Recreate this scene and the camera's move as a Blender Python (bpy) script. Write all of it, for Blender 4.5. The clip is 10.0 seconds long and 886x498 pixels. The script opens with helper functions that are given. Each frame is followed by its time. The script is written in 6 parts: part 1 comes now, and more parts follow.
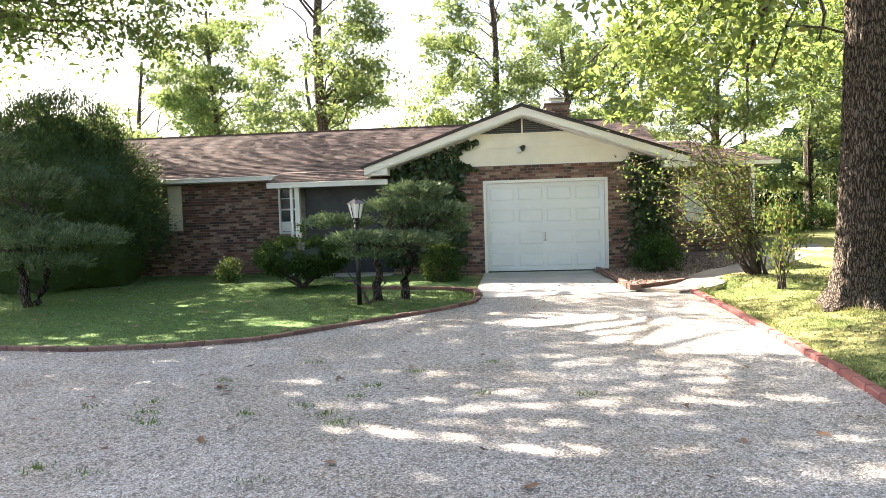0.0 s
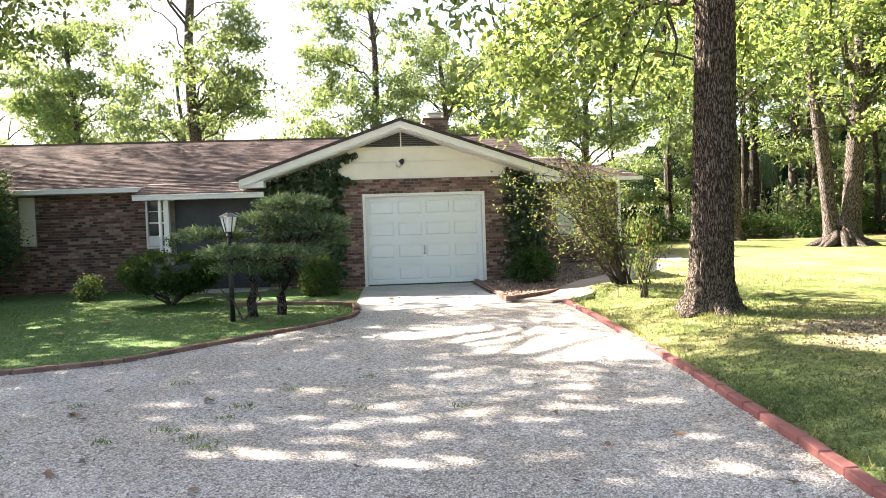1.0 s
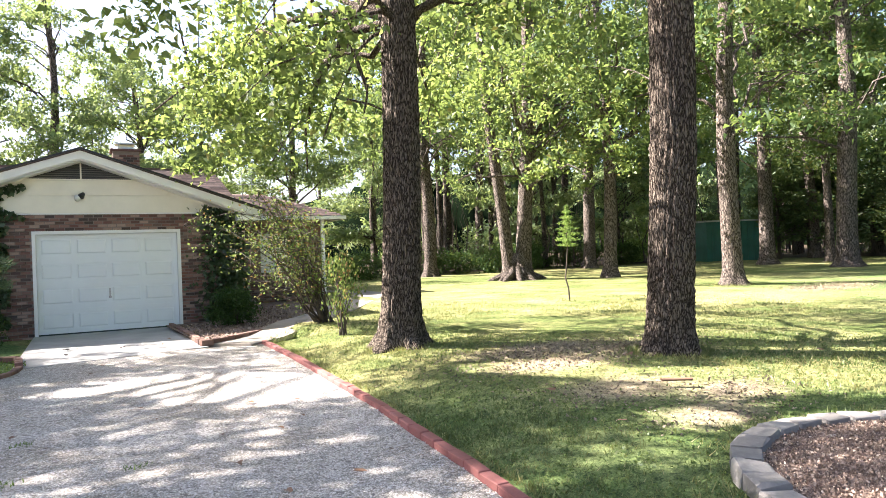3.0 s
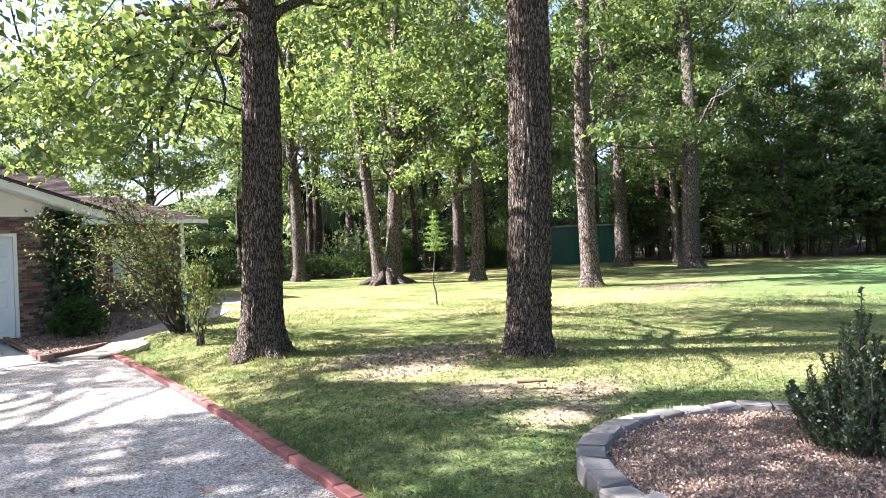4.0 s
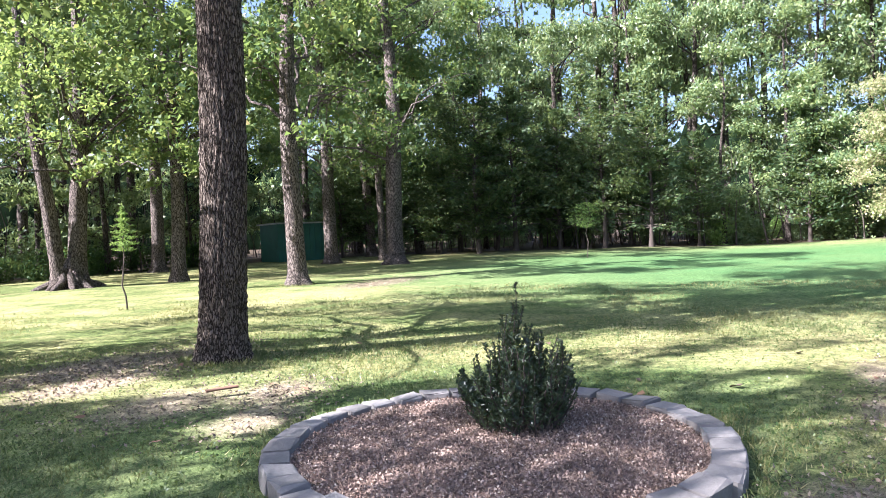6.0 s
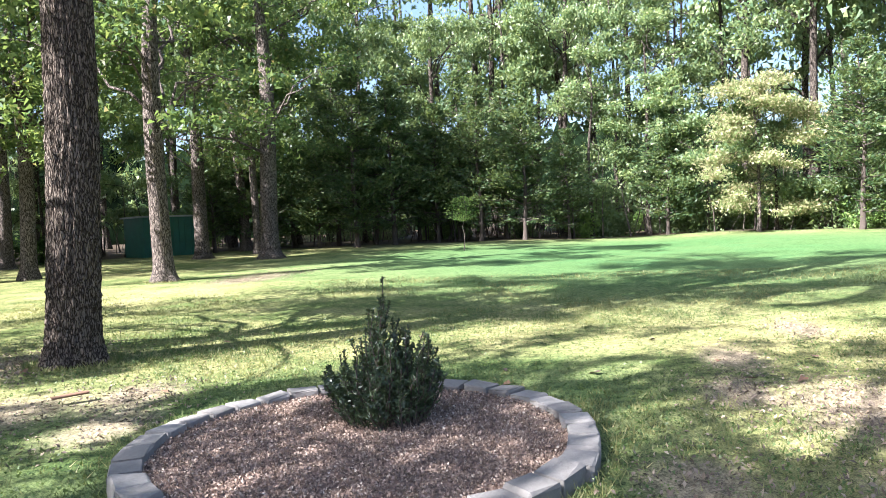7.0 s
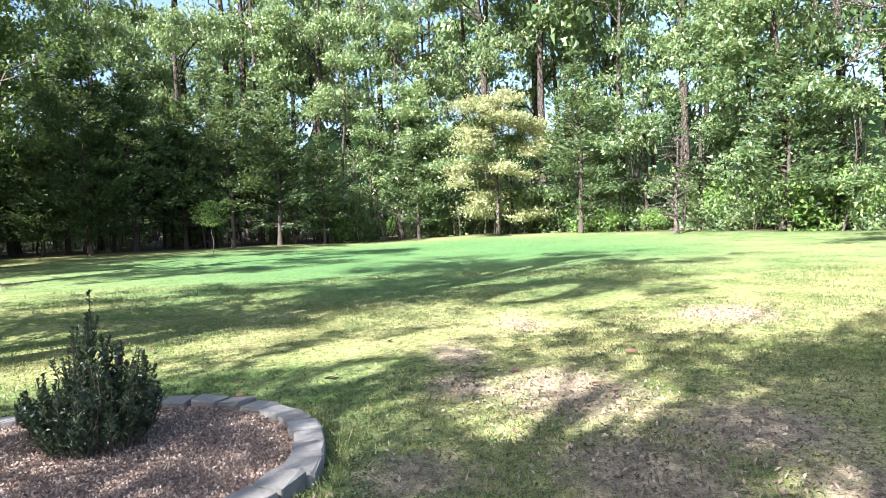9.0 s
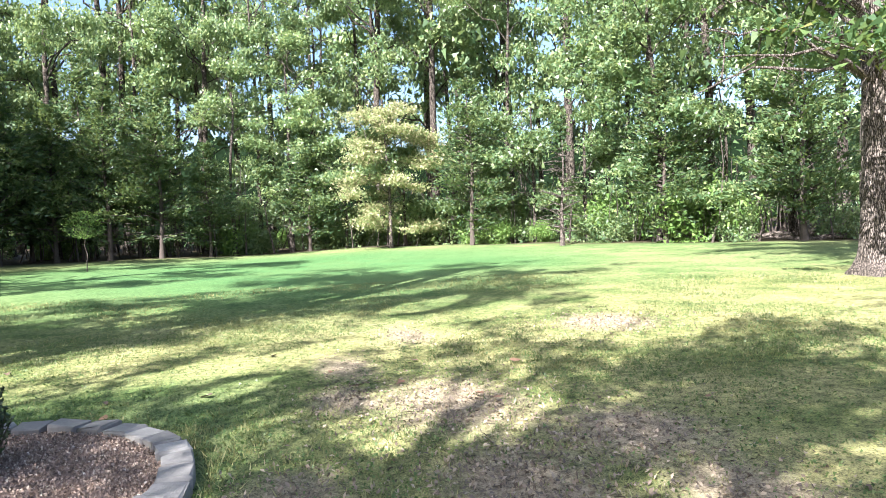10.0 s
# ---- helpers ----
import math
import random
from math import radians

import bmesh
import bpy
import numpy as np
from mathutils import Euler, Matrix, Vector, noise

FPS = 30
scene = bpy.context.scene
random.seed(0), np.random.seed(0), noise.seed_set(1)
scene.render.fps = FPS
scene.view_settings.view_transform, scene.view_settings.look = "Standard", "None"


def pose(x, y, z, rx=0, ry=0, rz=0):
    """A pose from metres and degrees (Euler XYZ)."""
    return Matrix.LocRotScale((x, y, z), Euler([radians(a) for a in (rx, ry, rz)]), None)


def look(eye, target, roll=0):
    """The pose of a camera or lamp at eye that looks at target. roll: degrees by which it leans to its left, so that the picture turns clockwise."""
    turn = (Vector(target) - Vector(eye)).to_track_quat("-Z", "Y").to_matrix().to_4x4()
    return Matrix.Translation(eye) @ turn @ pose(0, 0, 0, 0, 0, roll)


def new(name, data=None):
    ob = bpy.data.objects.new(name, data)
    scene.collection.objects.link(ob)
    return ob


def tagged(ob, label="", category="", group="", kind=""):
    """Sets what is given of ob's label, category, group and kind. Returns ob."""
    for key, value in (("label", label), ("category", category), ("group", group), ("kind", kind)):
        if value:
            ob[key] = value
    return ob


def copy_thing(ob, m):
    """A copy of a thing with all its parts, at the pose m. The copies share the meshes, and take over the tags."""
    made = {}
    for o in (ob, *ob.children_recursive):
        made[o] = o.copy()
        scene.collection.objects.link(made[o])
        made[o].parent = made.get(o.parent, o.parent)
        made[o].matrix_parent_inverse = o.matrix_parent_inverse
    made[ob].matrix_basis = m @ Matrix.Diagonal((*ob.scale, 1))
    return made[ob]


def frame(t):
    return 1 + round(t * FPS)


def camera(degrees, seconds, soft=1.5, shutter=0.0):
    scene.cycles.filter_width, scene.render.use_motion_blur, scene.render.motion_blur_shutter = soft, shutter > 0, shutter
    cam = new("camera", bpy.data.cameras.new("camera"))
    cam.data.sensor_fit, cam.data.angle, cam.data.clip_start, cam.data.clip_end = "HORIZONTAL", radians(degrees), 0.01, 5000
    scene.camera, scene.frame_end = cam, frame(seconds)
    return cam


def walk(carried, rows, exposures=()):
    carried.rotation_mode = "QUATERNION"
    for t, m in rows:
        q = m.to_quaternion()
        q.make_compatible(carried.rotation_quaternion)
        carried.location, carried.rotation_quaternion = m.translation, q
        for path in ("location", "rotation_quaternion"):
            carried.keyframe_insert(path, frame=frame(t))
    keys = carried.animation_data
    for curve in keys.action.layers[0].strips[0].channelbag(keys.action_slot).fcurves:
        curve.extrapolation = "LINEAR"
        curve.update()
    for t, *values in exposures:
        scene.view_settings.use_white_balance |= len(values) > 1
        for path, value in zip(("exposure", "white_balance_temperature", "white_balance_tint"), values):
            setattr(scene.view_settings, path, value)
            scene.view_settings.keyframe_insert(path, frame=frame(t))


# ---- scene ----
cam = camera(64.31, 10.0, soft=0.8)
PATH = [
    (0.0, pose(-0.344, 0.240, 1.393, 87.09, 1.73, -0.10)),
    (0.5, pose(-0.319, 0.245, 1.399, 87.37, 1.75, -4.87)),
    (1.0, pose(-0.284, 0.256, 1.391, 87.88, 1.79, -9.65)),
    (1.5, pose(-0.241, 0.236, 1.390, 88.67, 1.79, -15.13)),
    (2.0, pose(-0.196, 0.232, 1.397, 89.48, 1.89, -20.93)),
    (2.5, pose(-0.156, 0.210, 1.410, 89.97, 1.98, -27.14)),
    (4.0, pose(0.016, 0.146, 1.451, 90.02, 2.26, -43.08)),
    (4.5, pose(0.065, 0.136, 1.459, 89.82, 2.43, -48.62)),
    (5.0, pose(0.111, 0.108, 1.464, 89.57, 2.53, -54.60)),
    (5.5, pose(0.155, 0.073, 1.468, 89.24, 2.54, -60.64)),
    (7.0, pose(0.246, -0.053, 1.476, 87.83, 2.61, -75.76)),
    (7.5, pose(0.264, -0.092, 1.473, 87.46, 2.57, -80.72)),
    (8.0, pose(0.251, -0.154, 1.480, 87.31, 2.51, -85.89)),
    (8.5, pose(0.254, -0.215, 1.482, 87.30, 2.55, -90.51)),
    (9.0, pose(0.238, -0.279, 1.482, 87.34, 2.56, -95.13)),
    (9.5, pose(0.277, -0.327, 1.470, 87.55, 2.49, -99.48)),
    (10.0, pose(0.289, -0.374, 1.462, 87.98, 2.44, -103.70)),
]
walk(cam, PATH, [(0.0, 3.08, 6750, 16), (2.5, 2.9, 6450, 18), (4.0, 2.64, 5800, 21), (5.5, 2.5, 5480, 25), (7.5, 2.54, 5680, 15), (10.0, 2.52, 5680, 14)])

# ---- world, sun ----
SUN_DIR = Vector((-0.72, 0.69, 0.0)).normalized()
SUN_EL = radians(41)
world = bpy.data.worlds.new("world")
scene.world = world
world.use_nodes = True
wn = world.node_tree
sky = wn.nodes.new("ShaderNodeTexSky")
sky.sky_type = "NISHITA"
sky.sun_disc = False
sky.sun_elevation = SUN_EL
sky.sun_rotation = math.atan2(SUN_DIR.x, SUN_DIR.y)
sky.dust_density = 3.0
sky.ozone_density = 1.0
wn.links.new(sky.outputs[0], wn.nodes["Background"].inputs[0])
wn.nodes["Background"].inputs[1].default_value = 0.062
sun_data = bpy.data.lights.new("sun", "SUN")
sun_data.energy = 5.0
sun_data.angle = radians(0.5)
sun_data.color = (1.0, 0.93, 0.8)
sun_ob = new("sun", sun_data)
sun_ob.matrix_world = look(SUN_DIR * 50 * math.cos(SUN_EL) + Vector((0, 0, 50 * math.sin(SUN_EL))), (0, 0, 0))


# ---- materials ----
def ramp_node(nt, stops):
    n = nt.nodes.new("ShaderNodeValToRGB")
    while len(n.color_ramp.elements) < len(stops):
        n.color_ramp.elements.new(0.5)
    for e, (p, c) in zip(n.color_ramp.elements, stops):
        e.position, e.color = p, (*c, 1)
    return n


def base_mat(name):
    m = bpy.data.materials.new(name)
    m.use_nodes = True
    nt = m.node_tree
    return m, nt, nt.nodes["Principled BSDF"]


def coords(nt, scale=(1, 1, 1), kind="Object"):
    tc = nt.nodes.new("ShaderNodeTexCoord")
    mp = nt.nodes.new("ShaderNodeMapping")
    mp.inputs["Scale"].default_value = scale
    nt.links.new(tc.outputs[kind], mp.inputs[0])
    return mp.outputs[0]


def noise_node(nt, vec, scale, detail=6, rough=0.6):
    n = nt.nodes.new("ShaderNodeTexNoise")
    n.inputs["Scale"].default_value, n.inputs["Detail"].default_value = scale, detail
    n.inputs["Roughness"].default_value = rough
    nt.links.new(vec, n.inputs["Vector"])
    return n.outputs["Fac"]


def mixc(nt, fac, a, b, mode="MIX"):
    n = nt.nodes.new("ShaderNodeMix")
    n.data_type, n.blend_type = "RGBA", mode
    for i, v in ((0, fac), (6, a), (7, b)):
        if isinstance(v, (int, float)):
            n.inputs[i].default_value = v
        elif isinstance(v, tuple):
            n.inputs[i].default_value = (*v, 1)
        else:
            nt.links.new(v, n.inputs[i])
    return n.outputs[2]


def mathn(nt, op, a, b=0.0):
    n = nt.nodes.new("ShaderNodeMath")
    n.operation = op
    for i, v in ((0, a), (1, b)):
        if isinstance(v, (int, float)):
            n.inputs[i].default_value = v
        else:
            nt.links.new(v, n.inputs[i])
    return n.outputs[0]


def bump(nt, bsdf, height, strength=0.5, dist=0.01):
    b = nt.nodes.new("ShaderNodeBump")
    b.inputs["Strength"].default_value, b.inputs["Distance"].default_value = strength, dist
    nt.links.new(height, b.inputs["Height"])
    nt.links.new(b.outputs[0], bsdf.inputs["Normal"])


def piece_random(nt):
    oi = nt.nodes.new("ShaderNodeObjectInfo")
    ge = nt.nodes.new("ShaderNodeNewGeometry")
    return mathn(nt, "FRACT", mathn(nt, "ADD", oi.outputs["Random"], ge.outputs["Random Per Island"]))


def plain(name, c, rough=0.6, var=0.12, scale=6.0, metal=0.0, bump_s=0.15, bump_scale=60):
    """A surface with fine grain and broad stains."""
    m, nt, b = base_mat(name)
    v = coords(nt)
    f = noise_node(nt, v, scale)
    g = noise_node(nt, v, scale * 12)
    dark = tuple(x * (1 - var * 2) for x in c)
    lite = tuple(min(1, x * (1 + var)) for x in c)
    r = ramp_node(nt, [(0.3, dark), (0.65, lite)])
    nt.links.new(f, r.inputs[0])
    col = mixc(nt, mathn(nt, "MULTIPLY", g, 0.35), r.outputs[0], tuple(x * (1 - var * 2.5) for x in c))
    nt.links.new(col, b.inputs["Base Color"])
    b.inputs["Roughness"].default_value, b.inputs["Metallic"].default_value = rough, metal
    bump(nt, b, noise_node(nt, v, bump_scale), bump_s, 0.004)
    return m


def pieces(name, stops, rough=0.85, grain=40, bump_s=0.5):
    """A surface whose colour changes from piece to piece."""
    m, nt, b = base_mat(name)
    v = coords(nt)
    r = ramp_node(nt, stops)
    nt.links.new(piece_random(nt), r.inputs[0])
    g = noise_node(nt, v, grain)
    h = noise_node(nt, v, grain * 0.12)
    col = mixc(nt, mathn(nt, "MULTIPLY", g, 0.55), r.outputs[0], (0.03, 0.022, 0.02))
    col = mixc(nt, mathn(nt, "MULTIPLY", h, 0.16), col, (0.42, 0.36, 0.31))
    nt.links.new(col, b.inputs["Base Color"])
    b.inputs["Roughness"].default_value = rough
    bump(nt, b, g, bump_s, 0.006)
    return m


def leaf_mat(name, stops, through_light=0.45, gloss=0.012, glow=(0.27, 0.33, 0.07), glow_mix=0.5, straw=0.0, vary=0.32):
    m, nt, b = base_mat(name)
    nt.nodes.remove(b)
    ge = nt.nodes.new("ShaderNodeNewGeometry")
    oi = nt.nodes.new("ShaderNodeObjectInfo")
    r = ramp_node(nt, stops)
    nt.links.new(ge.outputs["Random Per Island"], r.inputs[0])
    col = mixc(nt, mathn(nt, "MULTIPLY", oi.outputs["Random"], vary), r.outputs[0], (0.022, 0.06, 0.026))
    if straw:
        # broad dry patches across the lawn
        sr = ramp_node(nt, [(0.40, (0, 0, 0)), (0.60, (straw, straw, straw))])
        nt.links.new(noise_node(nt, coords(nt), 0.75, 4, 0.65), sr.inputs[0])
        col = mixc(nt, sr.outputs[0], col, (0.40, 0.345, 0.15))
    d = nt.nodes.new("ShaderNodeBsdfDiffuse")
    t = nt.nodes.new("ShaderNodeBsdfTranslucent")
    g = nt.nodes.new("ShaderNodeBsdfGlossy")
    g.inputs["Roughness"].default_value = 0.45
    nt.links.new(col, d.inputs[0])
    lit = mixc(nt, glow_mix, col, glow)
    nt.links.new(lit, t.inputs[0])
    s = nt.nodes.new("ShaderNodeMixShader")
    s.inputs[0].default_value = through_light
    nt.links.new(d.outputs[0], s.inputs[1])
    nt.links.new(t.outputs[0], s.inputs[2])
    s2 = nt.nodes.new("ShaderNodeMixShader")
    s2.inputs[0].default_value = gloss
    nt.links.new(s.outputs[0], s2.inputs[1])
    nt.links.new(g.outputs[0], s2.inputs[2])
    nt.links.new(s2.outputs[0], nt.nodes["Material Output"].inputs[0])
    return m


def bark_mat(name, dark, lite, scale=9.0):
    m, nt, b = base_mat(name)
    v = coords(nt, (1, 1, 0.17))
    # long plates between furrows, their outlines broken up by noise
    wob = nt.nodes.new("ShaderNodeVectorMath")
    wob.operation = "MULTIPLY_ADD"
    nt.links.new(noise_col(nt, coords(nt, (1, 1, 0.5)), 16.0), wob.inputs[0])
    wob.inputs[1].default_value = (0.05, 0.05, 0.03)
    nt.links.new(v, wob.inputs[2])
    vo = nt.nodes.new("ShaderNodeTexVoronoi")
    vo.feature = "DISTANCE_TO_EDGE"
    vo.inputs["Scale"].default_value = scale * 4.2
    nt.links.new(wob.outputs[0], vo.inputs["Vector"])
    f = noise_node(nt, coords(nt, (1, 1, 0.5)), scale * 9, 5, 0.7)
    ridge = mathn(nt, "MULTIPLY", mathn(nt, "MINIMUM", mathn(nt, "MULTIPLY", vo.outputs["Distance"], 4.5), 1.0), mathn(nt, "MULTIPLY", f, 1.3))
    r = ramp_node(nt, [(0.14, dark), (0.72, lite)])
    nt.links.new(ridge, r.inputs[0])
    lichen = noise_node(nt, coords(nt), 7.0, 9, 0.75)
    lr = ramp_node(nt, [(0.63, (0, 0, 0)), (0.72, (1, 1, 1))])
    nt.links.new(lichen, lr.inputs[0])
    col = mixc(nt, mathn(nt, "MULTIPLY", lr.outputs[0], 0.3), r.outputs[0], (0.34, 0.35, 0.30))
    nt.links.new(col, b.inputs["Base Color"])
    b.inputs["Roughness"].default_value = 0.95
    b.inputs["Specular IOR Level"].default_value = 0.15
    bump(nt, b, ridge, 1.0, 0.03)
    return m


def noise_col(nt, v, scale):
    n = nt.nodes.new("ShaderNodeTexNoise")
    n.inputs["Scale"].default_value = scale
    nt.links.new(v, n.inputs["Vector"])
    return n.outputs["Color"]


def lawn_mat():
    """Short grass with yellowed areas and bare, leaf-strewn earth."""
    m, nt, b = base_mat("lawn_soil")
    v = coords(nt)
    fine = mathn(nt, "ADD", mathn(nt, "MULTIPLY", noise_node(nt, v, 70, 4, 0.75), 0.55), mathn(nt, "MULTIPLY", noise_node(nt, v, 13, 5, 0.7), 0.45))
    mid = noise_node(nt, v, 1.1, 5, 0.62)
    broad = noise_node(nt, v, 0.16, 3, 0.5)
    green = ramp_node(nt, [(0.4, (0.018, 0.032, 0.012)), (0.6, (0.165, 0.20, 0.06))])
    nt.links.new(fine, green.inputs[0])
    dry = ramp_node(nt, [(0.4, (0.10, 0.09, 0.045)), (0.6, (0.56, 0.49, 0.22))])
    nt.links.new(fine, dry.inputs[0])
    soil = ramp_node(nt, [(0.38, (0.09, 0.065, 0.045)), (0.62, (0.46, 0.365, 0.26))])
    nt.links.new(fine, soil.inputs[0])
    a = ramp_node(nt, [(0.42, (0, 0, 0)), (0.62, (1, 1, 1))])
    nt.links.new(mathn(nt, "ADD", mathn(nt, "MULTIPLY", mid, 0.55), mathn(nt, "MULTIPLY", broad, 0.45)), a.inputs[0])
    col = mixc(nt, mathn(nt, "MULTIPLY", a.outputs[0], 0.75), green.outputs[0], dry.outputs[0])
    # bare places, by a vertex attribute of the sheet
    at = nt.nodes.new("ShaderNodeAttribute")
    at.attribute_name = "bare"
    bare = ramp_node(nt, [(0.36, (0, 0, 0)), (0.7, (0.85, 0.85, 0.85))])
    nt.links.new(mathn(nt, "MULTIPLY", at.outputs["Fac"], mathn(nt, "ADD", noise_node(nt, v, 5.0, 8, 0.75), 0.32)), bare.inputs[0])
    col = mixc(nt, bare.outputs[0], col, soil.outputs[0])
    lu = nt.nodes.new("ShaderNodeAttribute")
    lu.attribute_name = "lush"
    deep = ramp_node(nt, [(0.38, (0.015, 0.045, 0.014)), (0.62, (0.11, 0.24, 0.085))])
    nt.links.new(fine, deep.inputs[0])
    col = mixc(nt, mathn(nt, "MULTIPLY", lu.outputs["Fac"], mathn(nt, "ADD", mid, 0.35)), col, deep.outputs[0])
    # forest floor
    wo = nt.nodes.new("ShaderNodeAttribute")
    wo.attribute_name = "woods"
    litter = ramp_node(nt, [(0.3, (0.025, 0.02, 0.014)), (0.7, (0.085, 0.064, 0.042))])
    nt.links.new(fine, litter.inputs[0])
    col = mixc(nt, wo.outputs["Fac"], col, litter.outputs[0])
    nt.links.new(col, b.inputs["Base Color"])
    b.inputs["Roughness"].default_value = 0.95
    b.inputs["Specular IOR Level"].default_value = 0.1
    bump(nt, b, fine, 0.8, 0.02)
    return m


def gravel_mat():
    m, nt, b = base_mat("gravel")
    v = coords(nt)
    vo = nt.nodes.new("ShaderNodeTexVoronoi")
    vo.inputs["Scale"].default_value = 95
    nt.links.new(v, vo.inputs["Vector"])
    sp = nt.nodes.new("ShaderNodeSeparateColor")
    nt.links.new(vo.outputs["Color"], sp.inputs[0])
    r = ramp_node(nt, [(0.0, (0.34, 0.325, 0.31)), (0.5, (0.66, 0.64, 0.61)), (1.0, (0.88, 0.86, 0.83))])
    nt.links.new(sp.outputs[0], r.inputs[0])
    edge = ramp_node(nt, [(0.25, (1, 1, 1)), (0.65, (0.5, 0.48, 0.46))])
    nt.links.new(vo.outputs["Distance"], edge.inputs[0])
    col = mixc(nt, 1.0, r.outputs[0], edge.outputs[0], "MULTIPLY")
    big = nt.nodes.new("ShaderNodeTexVoronoi")
    big.inputs["Scale"].default_value = 36
    nt.links.new(v, big.inputs["Vector"])
    bs = nt.nodes.new("ShaderNodeSeparateColor")
    nt.links.new(big.outputs["Color"], bs.inputs[0])
    br = ramp_node(nt, [(0.0, (0.5, 0.48, 0.46)), (0.25, (0.95, 0.94, 0.93)), (0.7, (1.12, 1.12, 1.12)), (1.0, (1.4, 1.4, 1.4))])
    nt.links.new(bs.outputs[1], br.inputs[0])
    col = mixc(nt, 0.8, col, br.outputs[0], "MULTIPLY")
    st = ramp_node(nt, [(0.4, (0.86, 0.81, 0.74)), (0.62, (1, 1, 1))])
    nt.links.new(noise_node(nt, v, 0.9, 5), st.inputs[0])
    col = mixc(nt, 1.0, col, st.outputs[0], "MULTIPLY")
    nt.links.new(col, b.inputs["Base Color"])
    b.inputs["Roughness"].default_value = 0.9
    inv = mathn(nt, "SUBTRACT", 1.0, vo.outputs["Distance"])
    bump(nt, b, inv, 0.9, 0.015)
    return m


M_LAWN = lawn_mat()
M_GRAVEL = gravel_mat()
M_STONE = pieces("gravel_stone", [(0, (0.2, 0.19, 0.18)), (0.3, (0.6, 0.58, 0.555)), (0.7, (0.80, 0.78, 0.75)), (1, (0.92, 0.90, 0.88))], 0.85, 60, 0.2)
M_BRICK = pieces("house_brick", [(0, (0.03, 0.02, 0.018)), (0.14, (0.07, 0.032, 0.027)), (0.34, (0.16, 0.062, 0.046)), (0.56, (0.25, 0.105, 0.078)), (0.72, (0.33, 0.19, 0.145)), (0.86, (0.50, 0.36, 0.29)), (0.92, (0.40, 0.26, 0.20)), (1, (0.04, 0.027, 0.025))])
M_MORTAR = plain("mortar", (0.25, 0.21, 0.18), 0.95, 0.15, 5)
M_KERB = pieces("red_kerb_paint", [(0, (0.19, 0.045, 0.04)), (0.5, (0.25, 0.06, 0.053)), (1, (0.30, 0.085, 0.075))], 0.8, 30, 0.4)
M_EDGE = pieces("old_brick_edging", [(0, (0.13, 0.06, 0.045)), (0.5, (0.24, 0.11, 0.08)), (1, (0.30, 0.17, 0.12))], 0.9, 30, 0.5)
M_RING = pieces("wall_stone", [(0, (0.17, 0.165, 0.155)), (0.5, (0.26, 0.25, 0.235)), (1, (0.37, 0.355, 0.33))], 0.95, 34, 1.0)
M_CONC = plain("concrete", (0.38, 0.372, 0.355), 0.9, 0.12, 1.6, 0, 0.3, 90)
M_PATH = plain("path_concrete", (0.26, 0.23, 0.195), 0.92, 0.15, 1.6, 0, 0.3, 90)
M_MULCH = plain("mulch_soil", (0.22, 0.15, 0.115), 0.95, 0.3, 26, 0, 1.0, 70)
M_CHIP = pieces("mulch_chip", [(0, (0.09, 0.06, 0.046)), (0.3, (0.26, 0.175, 0.13)), (0.7, (0.42, 0.30, 0.225)), (0.9, (0.55, 0.42, 0.32)), (1, (0.76, 0.66, 0.53))], 0.9, 30, 0.2)
M_CRUMB = pieces("leaf_crumb", [(0, (0.07, 0.05, 0.035)), (0.5, (0.22, 0.16, 0.11)), (1, (0.52, 0.42, 0.29))], 0.9, 30, 0.2)
M_WHITE = plain("white_paint", (0.80, 0.80, 0.77), 0.5, 0.04, 2)
M_DOOR = plain("door_enamel", (0.78, 0.82, 0.82), 0.4, 0.03, 1.2, 0, 0.05)
M_CREAM = plain("cream_siding", (0.78, 0.75, 0.64), 0.6, 0.05, 1.5)
M_SHINGLE = pieces("roof_shingle", [(0, (0.04, 0.025, 0.023)), (0.5, (0.105, 0.06, 0.052)), (1, (0.20, 0.125, 0.108))], 0.95, 45, 0.6)
M_DARK = plain("dark_screen_and_shade", (0.035, 0.04, 0.042), 0.6, 0.2, 3)
M_BLACK = plain("black_metal", (0.015, 0.016, 0.017), 0.45, 0.1, 8)
M_STEEL = plain("worn_steel", (0.45, 0.45, 0.44), 0.35, 0.15, 12, 1.0)
M_SHED = plain("green_shed_panel", (0.013, 0.095, 0.072), 0.5, 0.12, 2)
M_SHEDROOF = plain("grey_shed_roof", (0.30, 0.31, 0.30), 0.5, 0.12, 2)
M_RUBBER = plain("rubber_seal", (0.03, 0.05, 0.045), 0.7, 0.2, 8)
M_LOUVRE = plain("grey_louvre", (0.13, 0.125, 0.115), 0.7, 0.15, 6)
M_FROST = plain("frosted_lamp_glass", (0.72, 0.74, 0.72), 0.25, 0.04, 4)
M_DEAD = pieces("dead_leaf", [(0, (0.07, 0.04, 0.02)), (0.6, (0.22, 0.10, 0.045)), (1, (0.38, 0.20, 0.09))], 0.8, 30, 0.2)
M_BARK = bark_mat("oak_bark", (0.028, 0.021, 0.016), (0.25, 0.205, 0.165), 10.5)
M_BARK2 = bark_mat("grey_bark", (0.03, 0.024, 0.02), (0.27, 0.225, 0.195), 8)
# grey_bark again, darkened: the shade under the foliage is put into the colour
M_SHADEBARK = bark_mat("shaded_wood_bark", (0.02, 0.016, 0.013), (0.15, 0.125, 0.105), 8)
M_YOUNG = leaf_mat("young_leaf", [(0, (0.10, 0.19, 0.05)), (0.6, (0.18, 0.29, 0.08)), (1, (0.28, 0.38, 0.11))], 0.45, vary=0.05)
